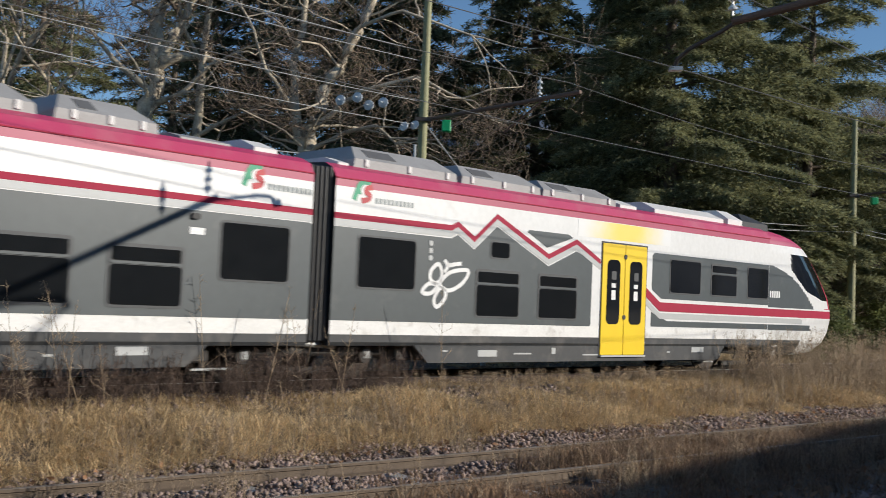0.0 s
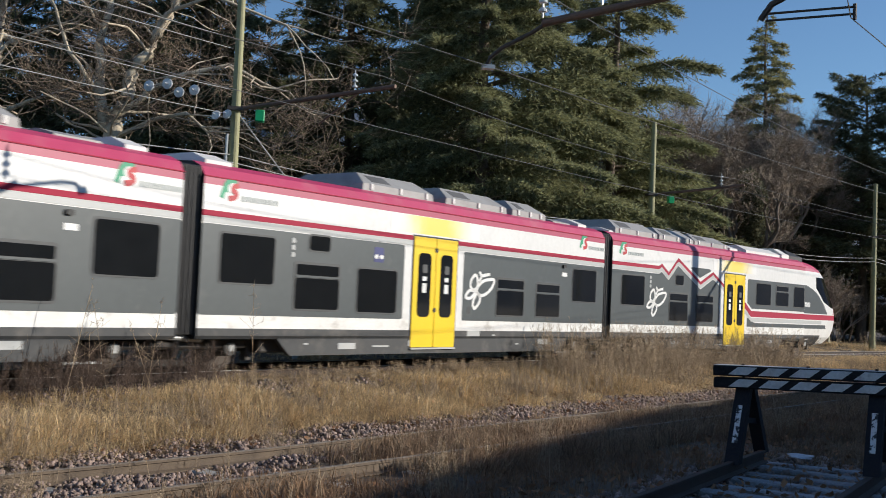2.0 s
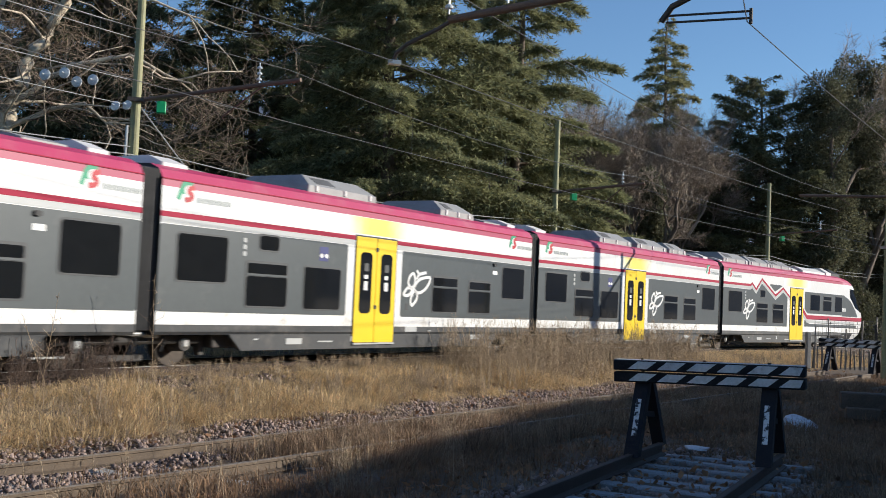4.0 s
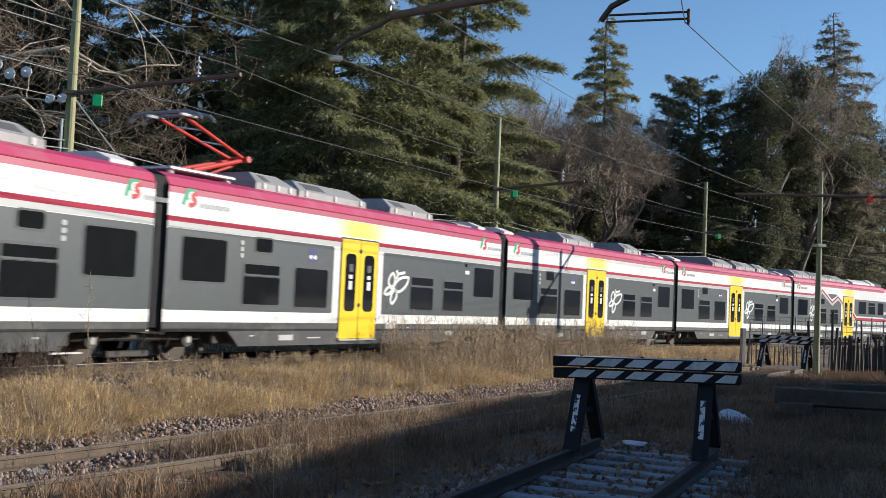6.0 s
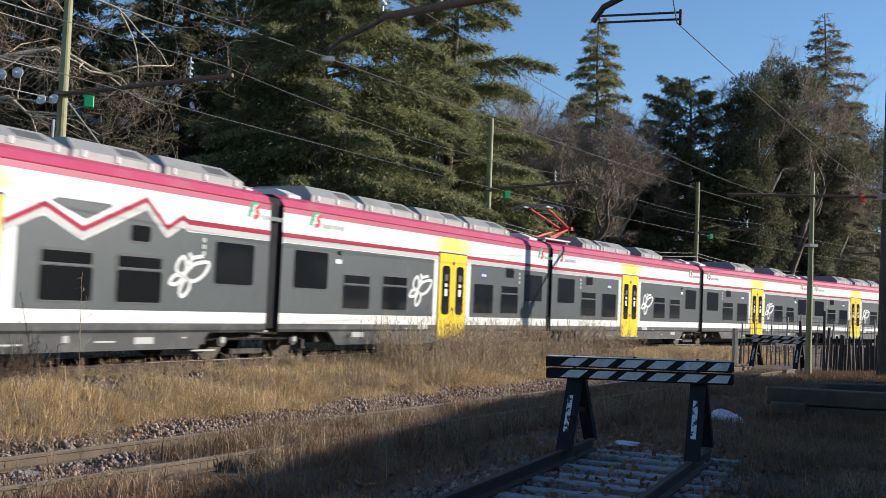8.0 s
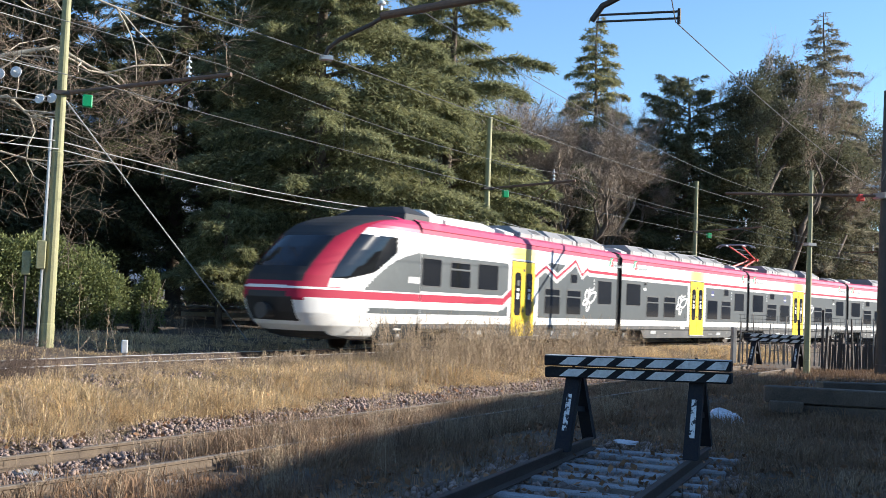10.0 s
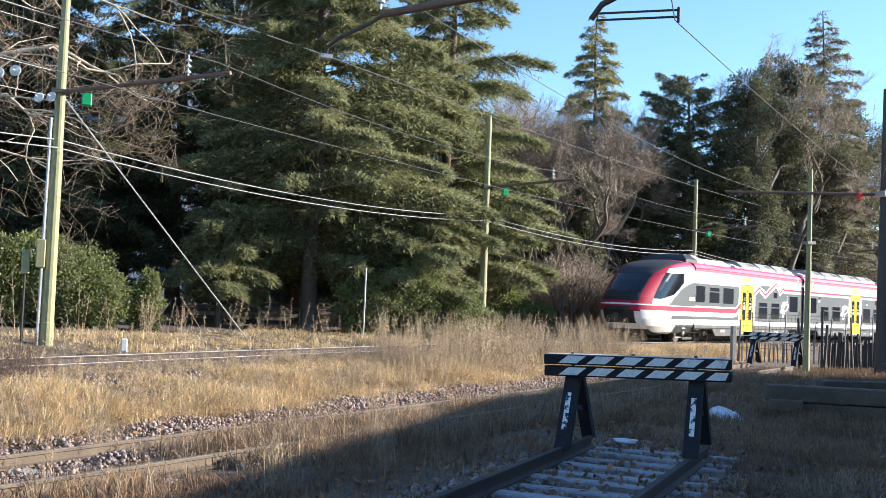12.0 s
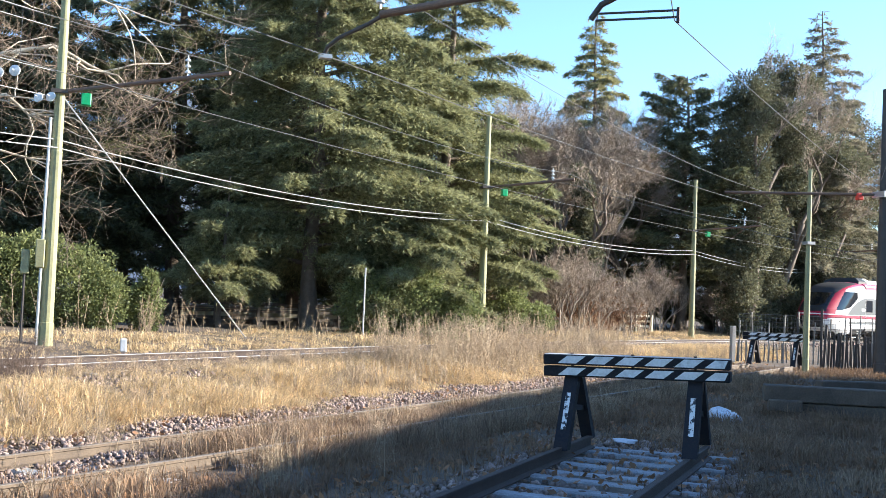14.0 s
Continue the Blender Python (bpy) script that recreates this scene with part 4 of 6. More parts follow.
def bare_tree(name, x, y, H, seed, bark, twig, label, depth=5, spread=0.6, trunk_r=0.25, forks=3, fork_z=0.3, twigs=6000, lean=(0, 0), stems=1, limbs=()):
    """A leafless tree by repeated forking, ending in fine twigs."""
    rnd = random.Random(seed)
    rng = np.random.default_rng(seed)
    gz = float(ground_z(np.array([x]), np.array([y]))[0]) - 0.1
    t = tagged(empty(name, pose(x, y, gz)), label, "tree")
    thick, thin, ends = [], [], []

    def grow(p, d, ln, r, lv):
        pts, rad = [p], [r]
        steps = 5 if lv < 3 else 3
        for k in range(steps):
            bend = 0.11 if lv < 2 else 0.24
            d = (d + Vector((rnd.gauss(0, bend), rnd.gauss(0, bend), rnd.gauss(0.02, bend * 0.8)))).normalized()
            p = p + d * (ln / steps)
            pts.append(p)
            rad.append(r * (1 - (0.2 if lv < 2 else 0.45) * (k + 1) / steps))
        (thick if lv < 3 else thin).append((pts, rad))
        if lv >= depth:
            ends.append((pts[0], p, d))
            return
        n = forks if lv else forks + 1
        for k in range(n):
            q = rnd.choice(pts[len(pts) // 2:]) if k else p
            side = Vector((rnd.gauss(0, 1), rnd.gauss(0, 1), rnd.gauss(0, 0.45))).normalized()
            nd = (d * (1.0 - 0.35 * spread) + side * spread + Vector((0, 0, 0.12))).normalized()
            grow(q, nd, ln * rnd.uniform(0.55, 0.78), rad[-1] * rnd.uniform(0.55, 0.85), lv + 1)
        ends.append((pts[0], p, d))

    for pts, r0, r1 in limbs:
        pts = [Vector(q) for q in pts]
        c = []
        for i in range(len(pts) - 1):
            for k in range(4):
                c.append(pts[i].lerp(pts[i + 1], k / 4) + Vector((rnd.gauss(0, 0.25), rnd.gauss(0, 0.25), 0)) * r0 * (i + k > 0))
        c.append(pts[-1])
        thick.append((c, [r0 + (r1 - r0) * k / (len(c) - 1) for k in range(len(c))]))
        way_ = (c[-1] - c[-3]).normalized()
        for k in range(3):
            side = Vector((rnd.gauss(0, 1), rnd.gauss(0, 1), rnd.gauss(0, 0.5))).normalized()
            grow(c[-1], (way_ + side * 0.55).normalized(), H * 0.14, r1 * 0.8, 2)
        for k in range(max(3, (len(c) - 4) * 2 // 3)):
            q = rnd.choice(c[3:])
            side = Vector((rnd.gauss(0, 1), rnd.gauss(0, 0.7), rnd.gauss(0, 0.45))).normalized()
            grow(q, (way_ * 0.35 + side).normalized(), H * rnd.uniform(0.09, 0.17), min(r1, 0.05) * rnd.uniform(0.6, 1.1), 2)
    for k in range(0 if limbs else stems):
        a = 2 * math.pi * k / max(1, stems) + seed
        tilt = 0.0 if stems == 1 else 0.22
        grow(Vector((0.2 * math.cos(a) * (stems > 1), 0.2 * math.sin(a) * (stems > 1), 0)), Vector((lean[0] + tilt * math.cos(a), lean[1] + tilt * math.sin(a), 1)).normalized(), H * fork_z * 1.25, trunk_r, 0)
    vs, fs = merge(*[tube(p, r, 8 if r[0] > 0.07 else 5, False) for p, r in thick])
    obj("trunk", vs, fs, bark, t, smooth=True)
    A, B, ra, rb = [], [], [], []
    for p, r in thin:
        for k in range(len(p) - 1):
            A.append(p[k]), B.append(p[k + 1]), ra.append(max(r[k], 0.007)), rb.append(max(r[k + 1], 0.006))
    A, B = np.array(A), np.array(B)
    e = rng.integers(0, len(A), twigs)
    w = rng.uniform(0, 1, (twigs, 1))
    P = A[e] * (1 - w) + B[e] * w
    D = unit(unit(B[e] - A[e]) * 0.7 + rng.normal(0, 0.6, (twigs, 3)) + np.array([0, 0, 0.25]))
    Q = P + D * rng.uniform(0.25, 0.9, (twigs, 1)) * (H / 14)
    V, F = sticks(np.concatenate([A, P]), np.concatenate([B, Q]), np.concatenate([ra, np.full(twigs, 0.008)]), np.concatenate([rb, np.full(twigs, 0.003)]))
    fast("crown", V, F, twig, t)
    return t


def leaf_cloud(blobs, count, size, rng):
    """Leaves on and in lumpy masses: rows of centre and radii."""
    b = np.array(blobs, float)
    wgt = b[:, 3] * b[:, 4] * b[:, 5]
    i = rng.choice(len(b), count, p=wgt ** 0.7 / (wgt ** 0.7).sum())
    d = unit(rng.normal(size=(count, 3)))
    r = rng.uniform(0.55, 1.05, (count, 1)) + 0.16 * np.sin(d[:, :1] * 9 + i[:, None]) * np.sin(d[:, 2:] * 11)
    P = b[i, :3] + d * b[i, 3:6] * r
    D = unit(d + rng.normal(0, 0.8, (count, 3)))
    return tufts(P, D, rng.uniform(0.6, 1.3, count) * size, rng.uniform(0.4, 0.65, count) * size, rng, True)


def bush(name, x, y, blobs, count, size, material, label, seed):
    rng = np.random.default_rng(seed)
    gz = float(ground_z(np.array([x]), np.array([y]))[0])
    t = tagged(empty(name, pose(x, y, gz)), label, "bush")
    V, F = leaf_cloud(blobs, count, size, rng)
    fast("foliage", V[:], F, material, t)
    A = rng.normal(0, 0.15, (24, 3)) * [1, 1, 0]
    b = np.array(blobs)[rng.integers(0, len(blobs), 24)]
    V, F = sticks(A, b[:, :3] + rng.normal(0, 0.3, (24, 3)), np.full(24, 0.03), np.full(24, 0.01))
    fast("wood", V, F, M_bark, t)
    return t


def build_trees():
    cedar = "tall dark green cedar with drooping layered branches"
    sp = "tall shaded spruce with hanging branches"
    conifer("cedar_tree", 8.0, 39.2, 23.6, 7.2, 2.3, 3, M_cedar, cedar, 520000, 0.48, gap=0.12, tuft=0.33, lop=(0.1, 0.42))
    conifer("cedar_tree", 15.4, 46.0, 20, 7.4, 2.5, 5, M_cedar, cedar, 280000, 0.42, gap=0.2, tuft=0.38)
    conifer("cedar_tree", 3.6, 47.5, 23, 5.8, 3.0, 8, M_spruce, cedar, 130000, 0.5, gap=0.1, tuft=0.48)
    conifer("spruce_tree", -2.6, 44.0, 22, 5.8, 2.0, 11, M_spruce, sp, 150000, 0.6, gap=0.05, tuft=0.52)
    conifer("spruce_tree", 9.8, 52.5, 22, 6.2, 1.5, 12, M_spruce, sp, 130000, 0.55, gap=0.05, tuft=0.54)
    conifer("spruce_tree", -8.5, 46.0, 21, 6.2, 1.5, 13, M_spruce, sp, 130000, 0.55, gap=0.05, tuft=0.54)
    conifer("cedar_tree", -15.5, 39.5, 15, 6.4, 1.5, 14, M_cedar, cedar, 110000, 0.4, gap=0.15, tuft=0.34)
    a = conifer("spruce_tree", -21, 50.0, 22, 6.5, 1.0, 15, M_spruce, sp, 70000, 0.5, gap=0.1, tuft=0.46)
    b = conifer("spruce_tree", 20.5, 58.0, 14, 4.8, 0.8, 16, M_spruce, sp, 60000, 0.5, gap=0.1, tuft=0.42)
    for o, x, y, r in ((a, -14.5, 55, 40), (a, 2, 60, 100), (a, 10, 64, 160), (b, 16, 56, 210), (b, 25, 66, 80), (b, 31, 70, 250), (b, 37.5, 66, 10), (b, 43.5, 68, 300), (b, 50.5, 66, 140), (b, 60, 74, 75), (a, -6, 58, 290), (b, 22, 74, 33), (b, 68, 76, 120)):
        copy_thing(o, pose(x, y, 0.1, 0, 0, r))
    conifer("fir_tree", 31.9, 64.6, 21.3, 4.3, 3.0, 17, M_goldconifer, "slender yellow-green fir standing above bare trees", 120000, 0.5, gap=0.08, shape=0.55, tuft=0.42)
    conifer("pine_tree", 36.0, 59.5, 16.4, 6.4, 3.5, 18, M_spruce, "dark broad pine with flat branches", 120000, 0.1, gap=0.15, shape=0.42, tuft=0.42)
    conifer("spruce_tree", 48.9, 63.0, 23.2, 6.4, 2.0, 19, M_greyfir, "slim spruce rising out of ivy-covered trees", 120000, 0.45, gap=0.1, shape=0.72, tuft=0.46)
    conifer("pine_tree", 60.5, 69.0, 16.5, 6.0, 1.0, 20, M_spruce, "dark broad pine with flat branches", 80000, 0.2, gap=0.1, shape=0.55, tuft=0.4)
    conifer("spruce_tree", 27.5, 59.5, 9.5, 3.8, 0.5, 21, M_spruce, "low dark spruce among bare shrubs", 50000, 0.4, tuft=0.36)
    # small trees added to brighten the dark under the big cedar, like sunlit low limbs
    conifer("young_cedar_tree", 11.6, 37.9, 6.2, 3.2, 0.4, 22, M_cedar, "small bright green cedar added for low sweeping limbs", 80000, 0.5, gap=0.05, shape=0.6, tuft=0.3, trunk_r=0.09)
    conifer("young_cedar_tree", 4.6, 37.8, 5.4, 2.3, 1.2, 23, M_cedar, "small bright green cedar added for low sweeping limbs", 50000, 0.5, gap=0.1, shape=0.7, tuft=0.3, trunk_r=0.08)
    # trees clad in ivy
    rng = np.random.default_rng(31)
    for x, y, h, r, n in ((38.2, 55.5, 15.8, 1.8, 30000), (42.0, 58.5, 17.5, 2.2, 36000), (54.0, 66.5, 17.0, 2.8, 30000), (25.3, 51.8, 8.5, 0.9, 9000), (47.0, 60.8, 13.5, 2.4, 24000)):
        t = bare_tree("ivy_clad_tree", x, y, h * 1.12, int(x * 10), M_bark, M_twig, "bare tree smothered in grey-green ivy", 4, 0.5, 0.26, 3, 0.32, 3500)
        blobs = [(rng.normal(0, r * 0.42), rng.normal(0, r * 0.42), z, r * rng.uniform(0.3, 0.75), r * rng.uniform(0.3, 0.75), rng.uniform(0.5, 1.1)) for z in np.linspace(0.8, h, int(h * 2.2))]
        V, F = leaf_cloud(blobs, int(n * 1.5), 0.17, rng)
        fast("ivy", V, F, M_ivy, t)
    # pale-barked planes
    plane = "leafless plane tree with pale mottled bark and twisted limbs"
    bare_tree("plane_tree", -9.4, 32.0, 15, 41, M_palebark, M_palebranch, plane, 4, 0.75, 0.3, 3, 0.4, 1500, limbs=(
        (((0, 0, 0), (0.05, 0, 3.5), (0.1, 0, 6.5), (0.35, 0, 8.0)), 0.30, 0.23), (((0.35, 0, 8.0), (0.25, 0.2, 9.2), (0.3, 0.2, 10.6), (-0.2, 0.3, 12.5)), 0.2, 0.1),
        (((0.35, 0, 8.0), (0.9, -0.1, 9.0), (1.45, -0.1, 10.3), (2.2, 0, 12.6)), 0.17, 0.08), (((0.2, 0, 6.9), (1.2, -0.4, 7.2), (2.2, -0.6, 8.1), (3.2, -0.8, 8.6)), 0.09, 0.03),
        (((0.2, 0, 7.3), (-0.9, -0.3, 8.2), (-2.0, -0.4, 9.6)), 0.11, 0.04), (((0.1, 0, 5.2), (-1.2, -0.5, 6.4), (-2.6, -0.6, 6.9)), 0.08, 0.03)))
    bare_tree("plane_tree", -7.75, 32.2, 14, 42, M_palebark, M_palebranch, plane, 4, 0.75, 0.2, 3, 0.4, 1100, limbs=(
        (((0, 0, 0), (0.05, 0, 4.0), (0.0, 0, 6.6), (0.1, 0, 9.4), (0.3, 0, 12.0)), 0.19, 0.07), (((0, 0, 6.0), (1.0, -0.3, 6.5), (2.1, -0.5, 6.9)), 0.08, 0.03), (((0.05, 0, 8.2), (-0.6, -0.3, 9.4), (-0.8, -0.5, 11)), 0.07, 0.03)))
    bare_tree("plane_tree", -4.2, 31.0, 15, 47, M_palebark, M_palebranch, plane, 4, 0.8, 0.3, 3, 0.4, 3200, limbs=(
        (((0, 0, 0), (0.05, 0, 3.0), (-0.05, 0, 5.4), (0.1, 0, 6.3), (0.35, 0, 7.2), (0.85, 0, 8.3), (1.5, 0, 9.5), (2.2, 0, 11.6)), 0.27, 0.11), (((-0.05, 0, 5.4), (-0.45, 0.2, 6.6), (-0.55, 0.3, 8.2), (-0.3, 0.3, 10.4)), 0.19, 0.08),
        (((0.1, 0, 6.2), (0.9, -0.3, 6.9), (1.6, -0.5, 7.35), (3.1, -0.7, 7.75), (4.4, -0.6, 7.2)), 0.10, 0.035), (((0.05, 0, 5.6), (1.1, -0.5, 6.1), (2.0, -0.8, 6.3), (2.6, -0.9, 5.8)), 0.08, 0.03),
        (((0.9, 0, 8.4), (1.4, -0.5, 9.2), (2.6, -0.9, 9.6), (4.6, -0.8, 9.0)), 0.08, 0.03), (((0.05, 0, 4.6), (1.2, -0.4, 5.0), (2.6, -0.6, 4.7)), 0.06, 0.025), (((-0.4, 0.2, 6.7), (-1.3, -0.2, 7.9), (-1.9, -0.3, 9.4)), 0.08, 0.03)))
    bare_tree("plane_tree", -13.2, 33.0, 13, 44, M_palebark, M_palebranch, plane, 5, 0.6, 0.2, 3, 0.4, 3000, (-0.1, 0), 1)
    # far bare trees
    bare = "leafless brown deciduous tree with fine twigs"
    a = bare_tree("bare_tree", 26.2, 60.6, 13.5, 51, M_twig, M_twig, bare, 5, 0.42, 0.14, 3, 0.3, 12000, (0, 0), 3)
    b = bare_tree("bare_tree", 22.5, 62.0, 13, 52, M_twig, M_twig, bare, 5, 0.38, 0.13, 3, 0.32, 12000, (0, 0), 3)
    for o, x, y, r in ((a, 29.0, 66.5, 70), (b, 18.0, 66, 150), (a, 34.5, 70, 200), (b, 40, 72, 20), (a, 47, 70, 110), (b, 54, 70, 260), (a, 66, 74, 330), (b, 25, 72, 80), (a, 13.0, 68, 45), (a, 22.0, 56.0, 15), (b, 24.8, 56.5, 190), (b, 29.3, 59.0, 290), (a, 33.0, 61.5, 130)):
        copy_thing(o, pose(x, y, 0.2, 0, 0, r))
    # evergreen bushes
    laurel = "dense evergreen laurel bush with glossy leaves"
    bush("laurel_bush", -0.9, 33.2, [(-1.4, 0, 1.3, 1.5, 1.2, 1.4), (0.5, 0, 1.2, 1.5, 1.2, 1.3), (1.4, 0, 0.8, 0.9, 0.9, 0.9), (-2.6, 0.4, 1.5, 1.4, 1.2, 1.5), (-0.4, 0.3, 2.0, 1.1, 1.0, 0.8)], 44000, 0.105, M_laurel, laurel, 61)
    bush("laurel_bush", 1.8, 33.6, [(0, 0, 0.7, 0.55, 0.5, 0.8), (0.1, 0, 1.4, 0.3, 0.3, 0.5)], 5000, 0.1, M_laurel, "small upright evergreen shrub", 62)
    bush("laurel_bush", 10.9, 36.9, [(-1.2, 0, 1.1, 1.2, 1.0, 1.2), (0.4, 0, 1.3, 1.3, 1.0, 1.3), (1.9, 0, 0.9, 1.1, 0.9, 1.0)], 34000, 0.11, M_laurel, laurel, 63)
    bush("laurel_bush", 17.0, 43.6, [(-1.2, 0, 0.9, 1.2, 1.0, 0.9), (0.5, 0, 1.1, 1.2, 1.0, 1.1), (2.0, 0.3, 0.7, 1.0, 0.9, 0.7)], 26000, 0.12, M_laurel, laurel, 64)
    bush("laurel_bush", -7.5, 31.0, [(-1.5, 0, 1.2, 1.6, 1.1, 1.3), (0.8, 0, 1.3, 1.7, 1.1, 1.4), (3.0, 0.3, 1.2, 1.5, 1.0, 1.2)], 24000, 0.12, M_laurel, laurel, 65)
    for sp_, dd, q in ((36.5, 7.2, 66), (39.5, 7.6, 67), (42.3, 7.8, 68)):
        c = along(sp_, dd)
        bush("beech_hedge", c.x, c.y, [(-0.9, 0, 0.9, 1.0, 0.8, 0.9), (0.6, 0.2, 1.2, 1.1, 0.8, 1.1), (0.0, 0, 2.0, 0.8, 0.7, 0.8)], 9000, 0.10, M_rustleaf, "rust-brown winter beech bush with dry leaves", q)
    # bare thickets along the fence
    shrub = bare_tree("bare_shrub", 21.0, 45.2, 4.2, 71, M_twig, M_twig, "leafless twiggy shrub beside the line", 4, 0.5, 0.04, 3, 0.3, 2600, (0, 0), 5)
    shrub2 = bare_tree("bare_shrub", 24.0, 47.6, 3.6, 72, M_twig, M_twig, "leafless twiggy shrub beside the line", 4, 0.6, 0.035, 3, 0.28, 2600, (0, 0), 6)
    rs = random.Random(5)
    for k in range(22):
        s = 24 + k * 2.1 + rs.uniform(-0.8, 0.8)
        p = along(s, rs.uniform(6.0, 10.5))
        copy_thing(shrub if k % 2 else shrub2, pose(p.x, p.y, 0.0, 0, 0, rs.uniform(0, 360)))


build_trees()


def build_hills():
    """Wooded slopes far behind the trees; their haze is painted in as blue."""
    rng = np.random.default_rng(9)
    ang_, dist = np.linspace(-70, 110, 120), np.linspace(500, 1300, 14)
    V = []
    for a in ang_:
        for k, d in enumerate(dist):
            h = 215 * (k / 13) ** 0.9 * (0.75 + 0.25 * math.sin(a * 0.09 + 1) + 0.12 * math.sin(a * 0.31)) + 6 * rng.normal() * (k > 0)
            V.append((math.sin(radians(a)) * d, math.cos(radians(a)) * d, h - 4))
    F = [(i * 14 + k, (i + 1) * 14 + k, (i + 1) * 14 + k + 1, i * 14 + k + 1) for i in range(119) for k in range(13)]
    h = obj("hillside_backdrop", V, F, M_hazehill, smooth=True)
    tagged(h, "wooded mountainside far away, haze painted in as blue", "hillside", kind="structure")


build_hills()


# ---------------------------------------------------------------- grass, weeds, stones
def blades(X, Y, h, rng, lean=0.35, w=0.012, low=0.0):
    """Bent grass blades; neighbours lean alike. low: how far tips hang down again."""
    n = len(X)
    Z = ground_z(X, Y) - 0.03
    P = np.stack([X, Y, Z], -1)
    a = 3 * np.sin(X * 1.7 + Y * 0.9) + 2.5 * np.sin(Y * 2.3 - X * 1.1) + rng.normal(0, 1.1, n)
    out = np.stack([np.cos(a), np.sin(a), np.zeros(n)], -1)
    l1 = (lean * rng.uniform(0.1, 1.0, n) ** 1.3)[:, None]
    b = rng.uniform(0, 2 * math.pi, n)
    side = np.stack([np.cos(b), np.sin(b), np.zeros(n)], -1) * (w * rng.uniform(0.5, 1.5, n))[:, None] / 2
    hh = np.asarray(h)[:, None]
    up = np.array([[0, 0, 1.0]])
    m = P + out * hh * l1 * 0.45 + up * hh * (0.62 - 0.12 * l1)
    tip = P + out * hh * l1 * 1.35 + up * hh * (rng.uniform(0.75, 1.0, (n, 1)) - (0.35 + low) * l1)
    V = np.stack([P - side, P + side, m + side * 0.8, m - side * 0.8, tip + side * 0.15, tip - side * 0.15], 1).reshape(-1, 3)
    o = (np.arange(n) * 6)[:, None]
    F = np.concatenate([o + np.array([[0, 1, 2, 3]]), o + np.array([[3, 2, 4, 5]])])
    return V, F


def strip(s0, s1, d0, d1, n, rng, clump=0.0):
    """Random places along the line, gathered in clumps."""
    s, d = rng.uniform(s0, s1, n), rng.uniform(d0, d1, n)
    if clump:
        k = max(8, n // 45)
        cs, cd = rng.uniform(s0, s1, k), rng.uniform(d0, d1, k)
        i = rng.integers(0, k, n)
        pick = rng.uniform(size=n) < clump
        s = np.where(pick, cs[i] + rng.normal(0, 0.10, n), s)
        d = np.where(pick, cd[i] + rng.normal(0, 0.10, n), d)
    x, y, t = np.interp(s, line_s, line_x), np.interp(s, line_s, line_y), np.interp(s, line_s, _th)
    return x - np.sin(t) * d, y + np.cos(t) * d


def patches(x, y, scale=1.0):
    return 0.5 + 0.5 * np.sin(x * 1.1 * scale + 2 * np.sin(y * 0.6 * scale)) * np.sin(y * 1.4 * scale + 1.5 * np.sin(x * 0.8 * scale))


def clear_of_rails(x, y, track, half, chance, rng, wild=1e9):
    """Mask that thins growth between a straight track's rails."""
    o, h = track(0)
    a = radians(h)
    n = -(x - o.x) * math.sin(a) + (y - o.y) * math.cos(a)
    m = (x - o.x) * math.cos(a) + (y - o.y) * math.sin(a)
    return (np.abs(n) > half) | (rng.uniform(size=len(x)) < np.where(m > wild, 0.75, chance))


